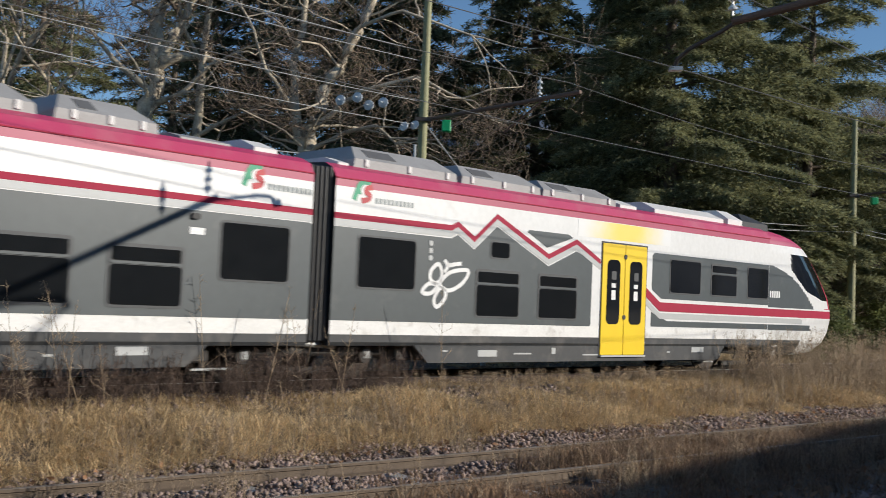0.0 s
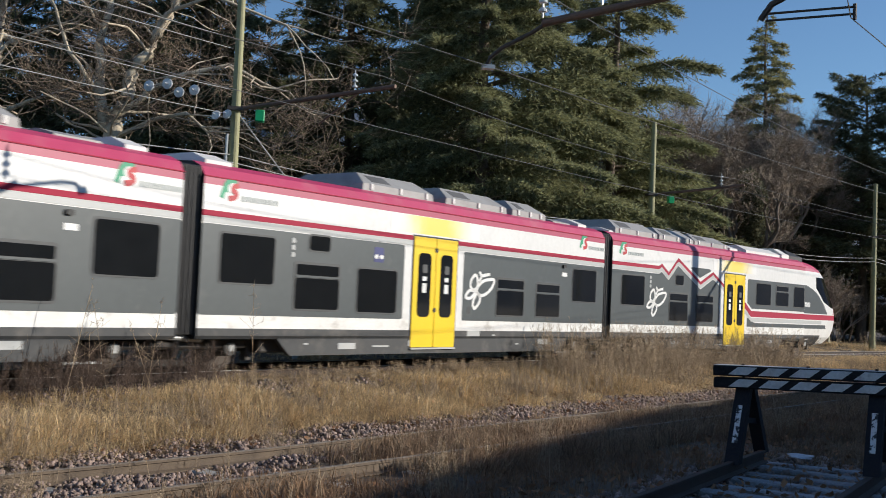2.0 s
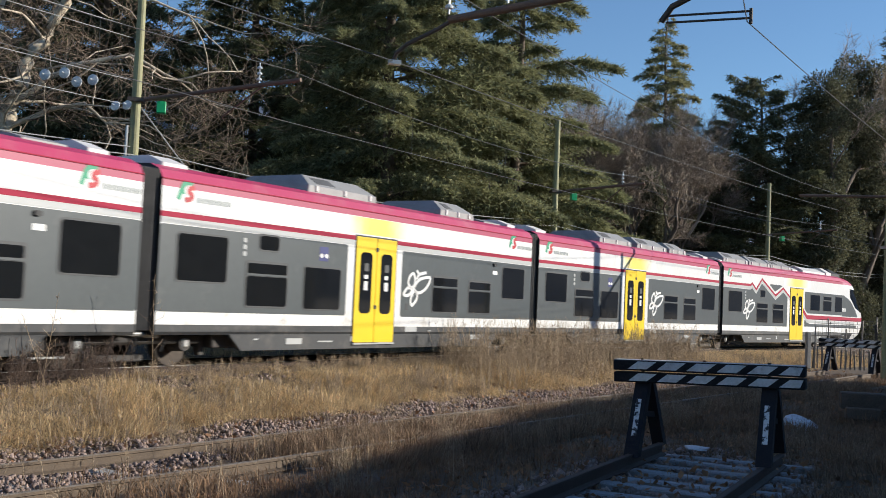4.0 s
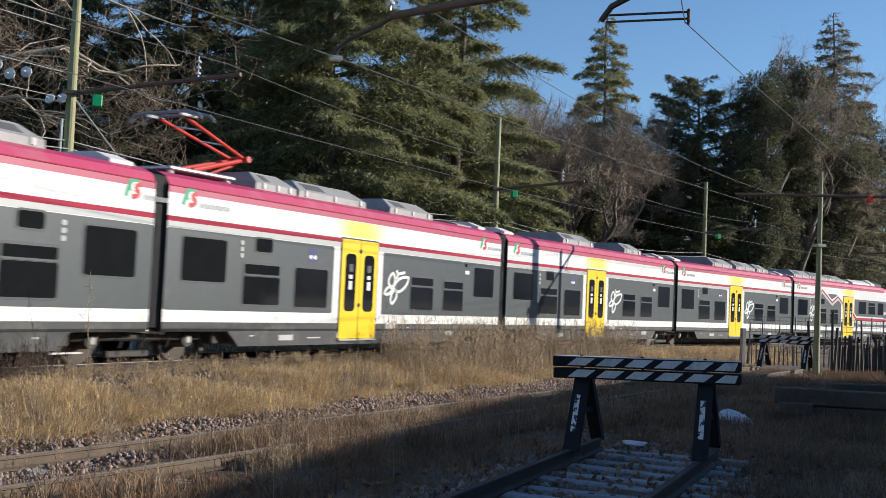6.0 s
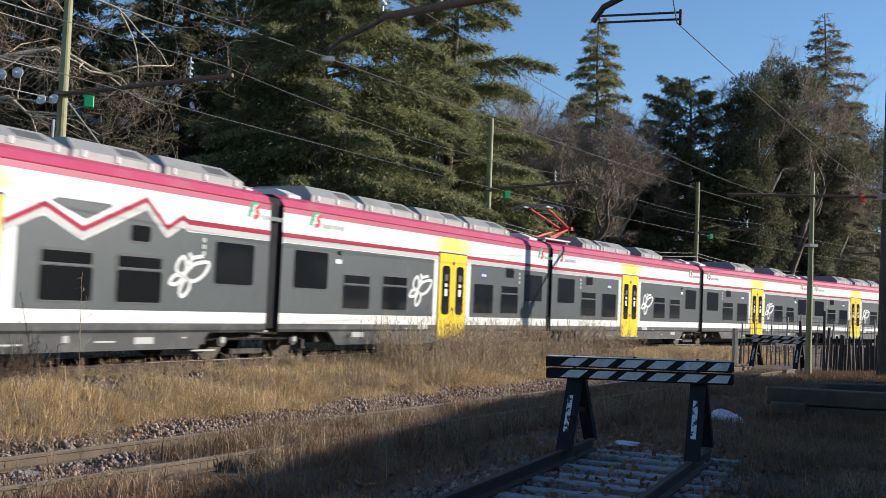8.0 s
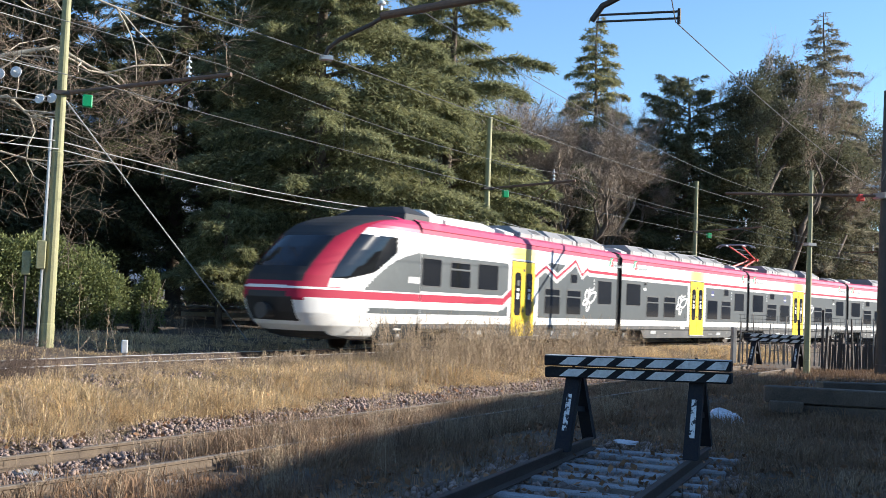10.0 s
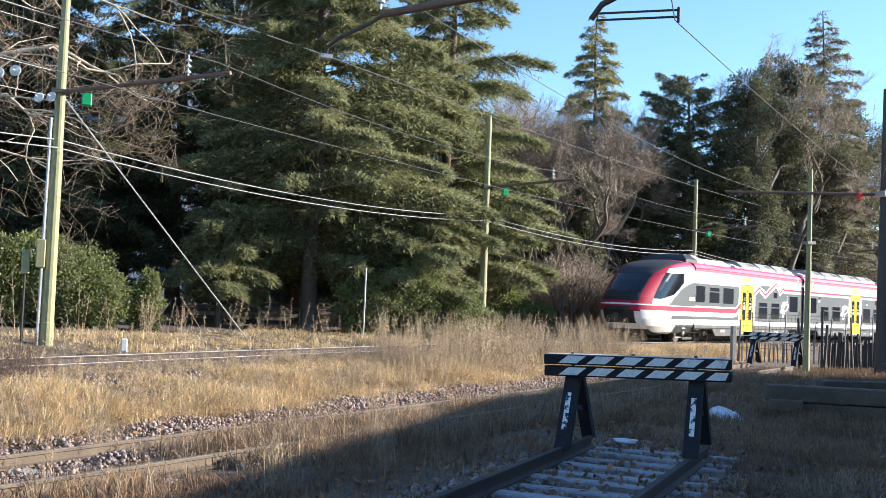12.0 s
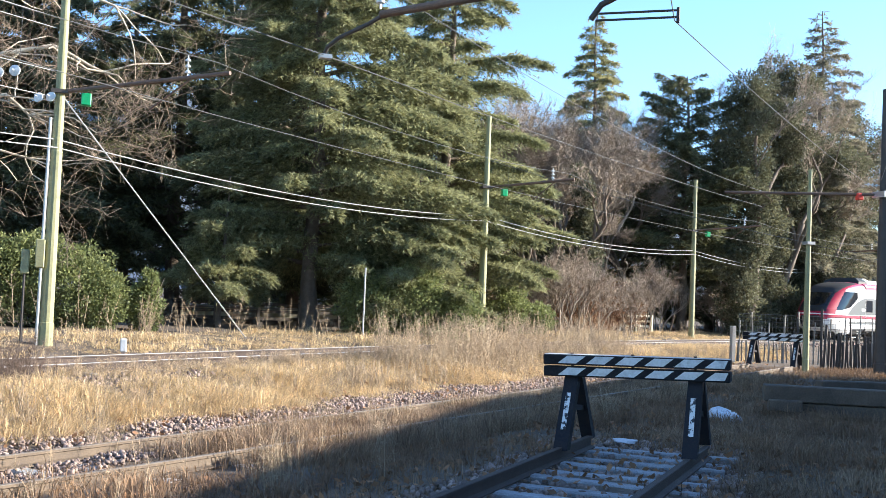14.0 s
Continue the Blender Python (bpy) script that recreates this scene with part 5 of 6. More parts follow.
def build_growth():
    rng = np.random.default_rng(77)
    # tall tan grass on the bank below the running line
    x, y = strip(-16, 40, -2.75, 0.52, 240000, rng, 0.78)
    S, D = line_coords(x, y)
    h = (0.16 + 0.42 * patches(x, y)) * rng.uniform(0.45, 1.2, len(x)) * np.interp(D, [-2.75, -2.2, -1.2, -0.5, 0.1, 0.52], [0.7, 1.0, 0.85, 0.66, 0.46, 0.3])
    V, F = blades(x, y, h, rng, 2.3, 0.0065)
    g = fast("tall_grass", V, F, M_grass)
    tagged(g, "tall tan dry grass on the bank below the line", "grass", kind="stuff")
    # low grass over the near rail's foot
    x, y = strip(-1.2, 40, 0.1, 1.15, 26000, rng, 0.6)
    h = (0.14 + 0.17 * patches(x, y, 1.2)) * rng.uniform(0.5, 1.15, len(x))
    V, F = blades(x, y, h, rng, 1.6, 0.0065)
    tagged(fast("rail_side_grass", V, F, M_grass), "low straw-coloured grass along the running rail", "grass", kind="stuff")
    # thinner grey grass round the siding and in the foreground, toned down for shade
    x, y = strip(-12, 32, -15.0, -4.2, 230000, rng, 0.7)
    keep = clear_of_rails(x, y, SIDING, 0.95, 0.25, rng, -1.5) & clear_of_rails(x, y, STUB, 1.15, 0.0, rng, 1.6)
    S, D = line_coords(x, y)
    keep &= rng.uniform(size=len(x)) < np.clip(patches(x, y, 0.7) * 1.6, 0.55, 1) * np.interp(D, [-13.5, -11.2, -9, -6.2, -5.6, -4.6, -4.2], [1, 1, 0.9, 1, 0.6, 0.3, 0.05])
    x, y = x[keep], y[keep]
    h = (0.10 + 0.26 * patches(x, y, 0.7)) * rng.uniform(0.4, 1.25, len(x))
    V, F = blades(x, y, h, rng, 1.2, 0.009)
    g = fast("short_grass", V, F, M_shadegrass)
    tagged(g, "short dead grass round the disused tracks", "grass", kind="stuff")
    # grass that has overgrown the siding's near rail and then all of it
    k = 62000
    ss, nn = 1.6 + 27 * rng.uniform(size=k) ** 1.3, rng.uniform(-1.9, 0.95, k)
    ss, nn = ss + rng.normal(0, 0.12, k), np.where(rng.uniform(size=k) < 0.5, np.round(nn / 0.3) * 0.3 + rng.normal(0, 0.07, k), nn)
    keep = (nn < 0.45) & (rng.uniform(size=k) < np.clip((ss - 1.4 + 0.5 * nn) / 1.6, 0.1, 1)) | (ss > 5.5 + 2 * np.sin(ss)) & (rng.uniform(size=k) < 0.75)
    ss, nn = ss[keep], nn[keep]
    x, y = -0.26 + math.cos(radians(40)) * ss - math.sin(radians(40)) * nn, 12.36 + math.sin(radians(40)) * ss + math.cos(radians(40)) * nn
    h = (0.26 + 0.30 * patches(x, y, 1.3)) * rng.uniform(0.45, 1.2, len(x))
    V, F = blades(x, y, h, rng, 1.0, 0.0075)
    tagged(fast("siding_grass", V, F, M_paletuft), "dry grass overgrowing the rusty siding", "grass", kind="stuff")
    # pale tussocks beside the dead-end track
    x, y = strip(-6, 15, -16.0, -8.6, 75000, rng, 0.8)
    keep = clear_of_rails(x, y, STUB, 1.3, 0.015, rng, 1.6)
    x, y = x[keep], y[keep]
    h = (0.08 + 0.22 * patches(x, y, 1.6)) * rng.uniform(0.5, 1.3, len(x))
    V, F = blades(x, y, h, rng, 1.4, 0.007)
    g = fast("tussock_grass", V, F, M_paletuft)
    tagged(g, "pale dry tussocks in the shade beside the track", "grass", kind="stuff")
    # growth on the far side of the line
    x, y = strip(-18, 52, 3.4, 8.0, 60000, rng, 0.6)
    h = (0.10 + 0.30 * patches(x, y, 0.5)) * rng.uniform(0.4, 1.2, len(x))
    V, F = blades(x, y, h, rng, 1.9, 0.014, 0.1)
    g = fast("bank_grass", V, F, M_grass)
    tagged(g, "flattened straw and dry reeds beyond the line", "grass", kind="stuff")
    # dry weeds: stems with side shoots
    def weeds(X, Y, lo, hi, name, label, shoots=9, r=0.006, stem=M_weed):
        n = len(X)
        Z = ground_z(X, Y) - 0.02
        H = rng.uniform(lo, hi, n)
        lean = rng.normal(0, 0.2, (n, 2))
        A = np.stack([X, Y, Z], -1)
        B = A + np.stack([lean[:, 0] * H, lean[:, 1] * H, H], -1)
        i = np.repeat(np.arange(n), shoots)
        w = rng.uniform(0.25, 0.98, (len(i), 1))
        P = A[i] * (1 - w) + B[i] * w
        D = unit(rng.normal(0, 1, (len(i), 3)) * [1, 1, 0.3] + [0, 0, 0.9])
        Q = P + D * (H[i] * rng.uniform(0.08, 0.34, len(i)) * (1.15 - w[:, 0]))[:, None]
        k = np.repeat(np.arange(len(i)), 2)
        w2 = rng.uniform(0.4, 1, (len(k), 1))
        P2 = P[k] * (1 - w2) + Q[k] * w2
        Q2 = P2 + unit(rng.normal(0, 1, (len(k), 3)) + [0, 0, 0.6]) * rng.uniform(0.03, 0.12, (len(k), 1))
        V, F = sticks(np.concatenate([A, P, P2]), np.concatenate([B, Q, Q2]),
                      np.concatenate([np.full(n, r), np.full(len(i), r * 0.5), np.full(len(k), r * 0.45)]), np.concatenate([np.full(n, r * 0.5), np.full(len(i), r * 0.3), np.full(len(k), r * 0.25)]))
        tagged(fast(name, V, F, stem), label, "weeds", kind="stuff")
    x, y = strip(-14, 42, -2.6, -1.2, 1300, rng, 0.4)
    weeds(x, y, 0.22, 0.62, "dry_weeds", "brown leafless weeds in the tall grass")
    x, y = strip(8.5, 24, -2.2, -0.3, 1500, rng, 0.4)
    weeds(x, y, 0.5, 1.45, "tall_weeds", "tall brown twiggy weeds beside the running line", 11, 0.0045)
    x, y = strip(-16, -0.8, -0.5, 0.45, 1300, rng, 0.3)
    weeds(x, y, 0.3, 0.85, "thicket", "dark leafless twigs crowding the near rail", 10, 0.005, M_darktwig)
    x, y = strip(-0.8, 22, -0.45, 0.4, 1100, rng, 0.3)
    weeds(x, y, 0.16, 0.4, "rail_side_weeds", "low brown twigs crowding the near rail", 9, 0.0045)
    x, y = strip(-15, -0.5, -0.9, 0.2, 42, rng, 0.0)
    weeds(x, y, 0.9, 1.9, "saplings", "thin bare saplings beside the running line", 14, 0.006)
    x, y = strip(-13, 14, -8.2, -3.6, 420, rng, 0.5)
    weeds(x, y, 0.25, 0.75, "siding_weeds", "thin brown weeds growing through the siding", 8, 0.004)
    x, y = strip(-18, 46, 3.8, 8.5, 420, rng, 0.3)
    weeds(x, y, 0.3, 1.3, "bank_weeds", "brown brambles beyond the line", 10)
    # stones
    def stones(X, Y, Z, size, name, label):
        n = len(X)
        c = np.array([(a, b, e) for a in (-1, 1) for b in (-1, 1) for e in (-1, 1)], float)
        Vx = c[None] * rng.uniform(0.55, 1.0, (n, 8, 3)) * (np.asarray(size)[:, None, None] / 2) * rng.uniform(0.6, 1.2, (n, 1, 3))
        q = unit(rng.normal(size=(n, 4)))
        w, a, b, e = q.T
        R = np.stack([1 - 2 * (b * b + e * e), 2 * (a * b - e * w), 2 * (a * e + b * w), 2 * (a * b + e * w), 1 - 2 * (a * a + e * e), 2 * (b * e - a * w), 2 * (a * e - b * w), 2 * (b * e + a * w), 1 - 2 * (a * a + b * b)], -1).reshape(n, 3, 3)
        Vx = np.einsum("nij,nkj->nki", R, Vx) + np.stack([X, Y, Z], -1)[:, None]
        f = np.array([(0, 1, 3, 2), (4, 6, 7, 5), (0, 4, 5, 1), (2, 3, 7, 6), (0, 2, 6, 4), (1, 5, 7, 3)])
        F = (np.arange(n) * 8)[:, None, None] + f[None]
        tagged(fast(name, Vx.reshape(-1, 3), F.reshape(-1, 4), M_ballast), label, "ballast", kind="stuff")
    x, y = strip(-13, 30, -4.6, -2.5, 36000, rng)
    stones(x, y, ground_z(x, y) + rng.uniform(-0.02, 0.05, len(x)), rng.uniform(0.022, 0.07, len(x)), "bank_ballast", "reddish grey crushed stone between grass and siding")
    o, hd = SIDING(0)
    def lay(track, s0, s1, half, n, zf, size, name, label):
        s, c = rng.uniform(s0, s1, n), rng.uniform(-half, half, n)
        o, h = track(0)
        a = radians(h)
        x, y = o.x + math.cos(a) * s - math.sin(a) * c, o.y + math.sin(a) * s + math.cos(a) * c
        stones(x, y, zf + rng.uniform(-0.05, 0.02, n), rng.uniform(0.03, size, n), name, label)
    lay(SIDING, -13, 12, 1.3, 6500, -0.775, 0.09, "siding_ballast", "grey crushed stone between the siding's sleepers")
    lay(STUB, -12, 2.5, 1.5, 9000, -0.515, 0.09, "stub_ballast", "frosted grey stones between the dead-end track's sleepers")
    x, y = strip(-16, 70, -0.6, 3.6, 22000, rng)
    stones(x, y, ground_z(x, y) + rng.uniform(-0.03, 0.04, len(x)), rng.uniform(0.04, 0.09, len(x)), "line_ballast", "grey ballast of the running line")
    # fallen leaves
    x1, y1 = strip(-14, 34, -3.6, -1.8, 1500, rng)
    x2, y2 = strip(-10, 20, -14.5, -6, 5500, rng)
    x, y = np.concatenate([x1, x2]), np.concatenate([y1, y2])
    P = np.stack([x, y, ground_z(x, y) + rng.uniform(0.01, 0.09, len(x))], -1)
    D = unit(rng.normal(size=(len(x), 3)) * [1, 1, 0.4])
    V, F = tufts(P, D, rng.uniform(0.05, 0.12, len(x)), rng.uniform(0.04, 0.09, len(x)), rng, True)
    tagged(fast("leaf_litter", V, F, M_litter), "fallen brown leaves on stones and grass", "leaves", kind="stuff")


build_growth()


# ---------------------------------------------------------------- buffer stops
def buffer_stop(x, y, z, h, label, tilt=0.0):
    """Two striped beams on two A-shaped trestles; own x runs along the track, z from the rail heads."""
    b = tagged(empty("buffer_stop", pose(x, y, z, tilt, 0, h)), label, "buffer stop", "buffer stops")
    half = 1.16
    for z0, z1, dx in ((0.975, 1.10, -0.03), (0.83, 0.955, 0.0)):
        beam = part("beam", box_bm(dx - 0.11, dx + 0.13, -half, half - 0.07, z0, z1, 0.012), M_beamblack, b, "black and white striped timber beam")
        if z0 > 0.9:
            part("top_board", box_bm(dx - 0.085, dx + 0.125, -half + 0.01, half - 0.08, z1 - 0.004, z1 + 0.006), M_beamwhite, beam, "worn white paint along the top")
        n = 6
        for k in range(n):
            y0 = -half + 0.06 + k * (2 * half - 0.19) / n
            w = 0.23
            f = dx - 0.11 - 0.004
            vs = [(f, y0, z0 + 0.02), (f, y0 + w, z0 + 0.02), (f, y0 + w - 0.12, z1 - 0.012), (f, y0 - 0.12 if k else y0 - 0.04, z1 - 0.012)]
            vs += [(v[0] + 0.012, v[1], v[2]) for v in vs]
            obj("stripe", vs, [(3, 2, 1, 0), (4, 5, 6, 7), (0, 1, 5, 4), (1, 2, 6, 5), (2, 3, 7, 6), (3, 0, 4, 7)], M_beamwhite, beam)
        for yy in (-0.75, 0.0, 0.75):
            vs, fs = tube([(dx, yy, z1), (dx, yy, z1 + 0.025)], 0.02, 6)
            obj("bolt", vs, fs, M_rail, beam)
    for s in (-1, 1):
        yy = s * 0.752
        for foot, top, w, nm in ((-0.5, 0.12, 0.085, "front_leg"), (0.95, 0.20, 0.075, "back_leg")):
            pts = [(foot - 0.085, -0.02), (foot + 0.085, -0.02), (top + 0.075, 0.95), (top - 0.075, 0.95)]
            vs, fs = slab(pts, yy - w, yy + w)
            leg = obj(nm, vs, fs, M_bluesteel, b)
            if foot < 0:
                d = Vector((top - foot, 0, 0.95)).normalized()
                nrm = Vector((-d.z, 0, d.x))
                c = Vector((foot - 0.085, yy, -0.02))
                q = [c + d * u + Vector((0, v, 0)) + nrm * 0.008 for u, v in ((0.28, -0.03), (0.28, 0.03), (0.78, 0.035), (0.78, -0.025))]
                q += [v - nrm * 0.03 for v in q]
                obj("paint_mark", q, [(3, 2, 1, 0), (4, 5, 6, 7), (0, 1, 5, 4), (1, 2, 6, 5), (2, 3, 7, 6), (3, 0, 4, 7)], M_flake, leg, label="flaking white paint strip")
        vs, fs = slab([(-0.05, 0.42), (0.62, 0.36), (0.62, 0.43), (-0.05, 0.49)], yy - 0.03, yy + 0.03)
        obj("tie_plate", vs, fs, M_bluesteel, b)
    return b


buffer_stop(6.42, 11.64, -0.30, 51.0, "black and white striped buffer stop ending the shaded track", -1.4)
buffer_stop(23.35, 32.3, -0.36, 42.0, "smaller-looking striped buffer stop by the paling fence")


# ---------------------------------------------------------------- overhead line
def sagging(a, b, sag, n=14):
    a, b = Vector(a), Vector(b)
    return [a.lerp(b, k / n) - Vector((0, 0, 4 * sag * (k / n) * (1 - k / n))) for k in range(n + 1)]


def wire(name, pts, r, material, label):
    vs, fs = tube(pts, r, 5)
    return tagged(obj(name, vs, fs, material), label, "wire")


def stack_insulator(parent, p, d, n=3, r=0.085):
    """Glass discs on a rod."""
    p, d = Vector(p), Vector(d).normalized()
    pieces = [tube([p, p + d * (0.13 * n + 0.1)], 0.015, 6)]
    for k in range(n):
        c = p + d * (0.08 + 0.13 * k)
        pieces.append(tube([c, c + d * 0.03, c + d * 0.06], [r, r, 0.03], 12))
    vs, fs = merge(*pieces)
    return obj("insulator", vs, fs, M_insul, parent, smooth=False)


def mast(x, y, z0, top, r, material, label, kind="mast"):
    m = tagged(empty(kind, pose(x, y, 0)), label, "mast", "masts of the overhead line")
    zs = [z0 - 0.4, z0 + 0.5, z0 + 0.52, top * 0.5, top * 0.5 + 0.02, top]
    vs, fs = tube([(0, 0, z) for z in zs], [r * 1.1, r * 1.08, r, r * 0.86, r * 0.8, r * 0.62], 14)
    obj("pole", vs, fs, material, m)
    return m


def cantilever(m, base, s, green=True, colour=M_green):
    """Bracket from a mast over the running line; base: the mast's place."""
    tip = along(s, HALF - 0.5, 0) - Vector((base[0], base[1], 0))
    d = Vector((tip.x, tip.y, 0)).normalized()
    n = tip.length
    vs, fs = tube([Vector((0, 0, 5.82)), d * n + Vector((0, 0, 6.1))], 0.05, 8)
    arm = obj("bracket_arm", vs, fs, M_armbrown, m)
    vs, fs = tube([d * (n * 0.78) + Vector((0, 0, 6.0)), d * (n * 0.62) + Vector((0, 0, 5.55)), d * (n * 0.55) + Vector((0, 0, 5.35))], 0.022, 6)
    obj("steady_arm", vs, fs, M_armbrown, arm)
    stack_insulator(arm, d * (n * 0.76) + Vector((0, 0, 6.06)), (0, 0, 1), 3, 0.06)
    part("clamp", box_bm(-0.2, 0.2, -0.2, 0.2, 5.78, 5.87), M_poledark, m)
    if green:
        c = d * 0.75 + Vector((0, 0, 5.62))
        part("line_marker", box_bm(c.x - 0.11, c.x + 0.11, c.y - 0.11, c.y + 0.11, c.z - 0.14, c.z + 0.14, 0.02), colour, m, "bright green marker box")


M_marker = mat("marker_green", (0.0, 0.36, 0.12), (0.0, 0.30, 0.10), 0.4)
M_redmarker = mat("marker_red", (0.7, 0.05, 0.03), (0.6, 0.04, 0.03), 0.4)


def build_line():
    olive = "slim olive-green mast of the overhead line"
    bases = [(-0.74, 26.1, 4.3), (14.5, 38.4, 23.4), (31.5, 51.0, 44.3)]
    far = along(64, 5.0)
    bases.append((far.x, far.y, 64))
    for k, (x, y, s) in enumerate(bases):
        m = mast(x, y, 0.0, 8.6 if k else 8.9, 0.15 if k == 0 else 0.155, M_pole, olive)
        cantilever(m, (x, y), s + 0.5, k < 4, M_marker)
        if k == 0:
            vs, fs = tube([(-0.2, -0.12, -0.2), (-0.17, -0.12, 5.2)], 0.035, 8)
            obj("conduit", vs, fs, M_steel, m, label="grey metal conduit")
            part("switch_box", box_bm(-0.32, -0.12, -0.22, -0.02, 1.75, 2.4, 0.02), M_pole, m, "olive switch box")
            part("switch_box", box_bm(-0.62, -0.44, -0.15, 0.0, 1.6, 2.15, 0.02), M_pole, m, "olive switch box")
            vs, fs = tube([(-0.53, -0.08, -0.2), (-0.53, -0.08, 1.65)], 0.03, 8)
            obj("post", vs, fs, M_poledark, m)
            for q in ((-2.0, 6.20), (-1.58, 6.28), (-1.3, 6.10), (-0.95, 6.18)):
                stack_insulator(m, (q[0], -0.1, q[1]), (-0.45, -1, 0.05), 1, 0.13)
            for q in ((-0.4, 5.60), (-0.14, 5.64)):
                stack_insulator(m, (q[0], -0.12, q[1]), (-0.6, -0.8, 0.25), 1, 0.12)
    # guy of the first mast
    g = along(10.4, 4.6, 0.08)
    wire("guy_wire", [Vector((-0.7, 26.1, 5.75)), Vector((g.x, g.y, 0.12))], 0.017, M_cable, "pale guy wire staying the mast")
    # contact wire, messenger and droppers
    supports = [-17, 4.8, 23.9, 44.8, 64.5, 84, 104]
    cw, ms = [], []
    for a, b in zip(supports[:-1], supports[1:]):
        pa, pb = along(a, HALF - 0.15 + 0.0), along(b, HALF - 0.15)
        cw += sagging(pa + Vector((0, 0, 5.20)), pb + Vector((0, 0, 5.20)), 0.04, 6)[:-1]
        ms += sagging(pa + Vector((0, 0, 6.35)), pb + Vector((0, 0, 6.35)), 0.35, 8)[:-1]
        for q in (0.25, 0.5, 0.75):
            c = pa.lerp(pb, q)
            wire("dropper", [c + Vector((0, 0, 5.2)), c + Vector((0, 0, 6.35 - 1.4 * q * (1 - q)))], 0.004, M_wire, "thin dropper wire over the line")
    wire("contact_wire", cw, 0.008, M_wire, "grey contact wire over the running line")
    wire("messenger_wire", ms, 0.008, M_wire, "grey messenger wire over the running line")
    # pale cables from mast to mast
    left = along(-17, 5.2)
    tops = [(left.x, left.y)] + [(x, y) for x, y, s in bases]
    for dz, dx in ((4.72, 0.0), (4.52, 0.12)):
        for a, b in zip(tops[:-1], tops[1:]):
            wire("cable", sagging((a[0], a[1] - dx, dz), (b[0], b[1] - dx, dz), 0.38), 0.012, M_cable, "pale twin cable strung between masts")
    for dz, r in ((7.55, 0.009), (7.3, 0.009), (6.3, 0.009), (5.7, 0.009)):
        wire("feeder_wire", sagging((left.x, left.y, dz + 0.25), (-0.9, 26.1, dz), 0.25), r, M_cable, "pale feeder wire on the mast")
    # masts on the near side
    m4 = mast(23.8, 31.15, -0.6, 6.5, 0.11, M_pole, "olive-brown mast behind the buffer stop")
    part("clamp", box_bm(-0.16, 0.16, -0.16, 0.16, 3.88, 3.98), M_steel, m4)
    m5 = mast(25.55, 29.45, -0.6, 9.2, 0.24, M_poledark, "thick dark brown steel mast in shade")
    vs, fs = tube([(0, 0, 5.6), (-4.2, 3.2, 5.66)], 0.05, 8)
    arm = obj("bracket_arm", vs, fs, M_armbrown, m5)
    stack_insulator(arm, (-0.2, 0.05, 5.9), (-1, 0.6, 0.1), 3, 0.06)
    part("line_marker", box_bm(-0.75, -0.53, 0.42, 0.6, 5.42, 5.66, 0.02), M_redmarker, m5, "bright red marker box")
    vs, fs = tube([(-3.2, 2.45, 5.65), (-2.9, 2.2, 5.35), (-3.2, 2.5, 5.1)], 0.02, 6)
    obj("steady_arm", vs, fs, M_armbrown, arm)
    part("clamp", box_bm(-0.3, 0.3, -0.3, 0.3, 5.5, 5.7), M_steel, m5)
    # long arm over the siding and the dead-end track, its mast beside the shed
    g = mast(13.0, 2.6, -0.6, 7.5, 0.16, M_poledark, "dark mast with a long arm over two tracks")
    o = Vector((13.0, 2.6, 0))
    vs, fs = tube([Vector((0, 0, 5.8)), Vector((3.73, 14.3, 5.33)) - o], 0.055, 10)
    beam = obj("bracket_arm", vs, fs, M_armbrown, g)
    pts = [Vector((3.73, 14.3, 5.30)), Vector((3.62, 14.53, 5.24)), Vector((3.31, 15.0, 5.11)), Vector((3.19, 15.24, 5.01)), Vector((3.17, 15.33, 4.92))]
    vs, fs = tube([p - o for p in pts], 0.03, 8)
    obj("steady_arm", vs, fs, M_poledark, beam)
    stack_insulator(beam, Vector((3.68, 14.17, 5.37)) - o, (0, 0, 1), 3, 0.06)
    stack_insulator(beam, Vector((4.29, 13.42, 5.40)) - o, (0, 0, 1), 3, 0.05)
    part("clamp", box_bm(3.10 - o.x, 3.28 - o.x, 15.29 - o.y, 15.42 - o.y, 4.86, 4.92), M_steel, beam)
    pts = [Vector((7.1, 10.3, 5.64)), Vector((6.24, 11.37, 5.33)), Vector((5.92, 11.88, 5.14)), Vector((5.85, 12.02, 4.98))]
    vs, fs = tube([p - o for p in pts], 0.04, 8)
    obj("steady_arm", vs, fs, M_poledark, beam)
    for dz in (0.0, 0.085):
        vs, fs = tube([Vector((5.89, 11.98, 4.96 + dz)) - o, Vector((6.76, 11.46, 4.99 + dz)) - o], 0.015, 6)
        obj("registration_arm", vs, fs, M_poledark, beam)
    vs, fs = tube([Vector((6.76, 11.46, 4.92)) - o, Vector((6.76, 11.46, 5.11)) - o], 0.022, 6)
    obj("end_clip", vs, fs, M_poledark, beam)
    # wires of the siding and of the dead-end track
    s0, s1 = Vector((-8.5, 5.5, 5.0)), Vector((22.6, 32.2, 5.2))
    wire("siding_wire", sagging(s0, (3.19, 15.33, 4.9), 0.05) + sagging((3.19, 15.33, 4.9), s1, 0.12)[1:], 0.007, M_wire, "grey contact wire over the siding")
    wire("siding_wire", sagging(s0 + Vector((0, 0, 1.0)), (3.68, 14.2, 5.73), 0.2) + sagging((3.68, 14.2, 5.73), s1 + Vector((0, 0, 0.55)), 0.35)[1:], 0.007, M_wire, "grey messenger wire over the siding")
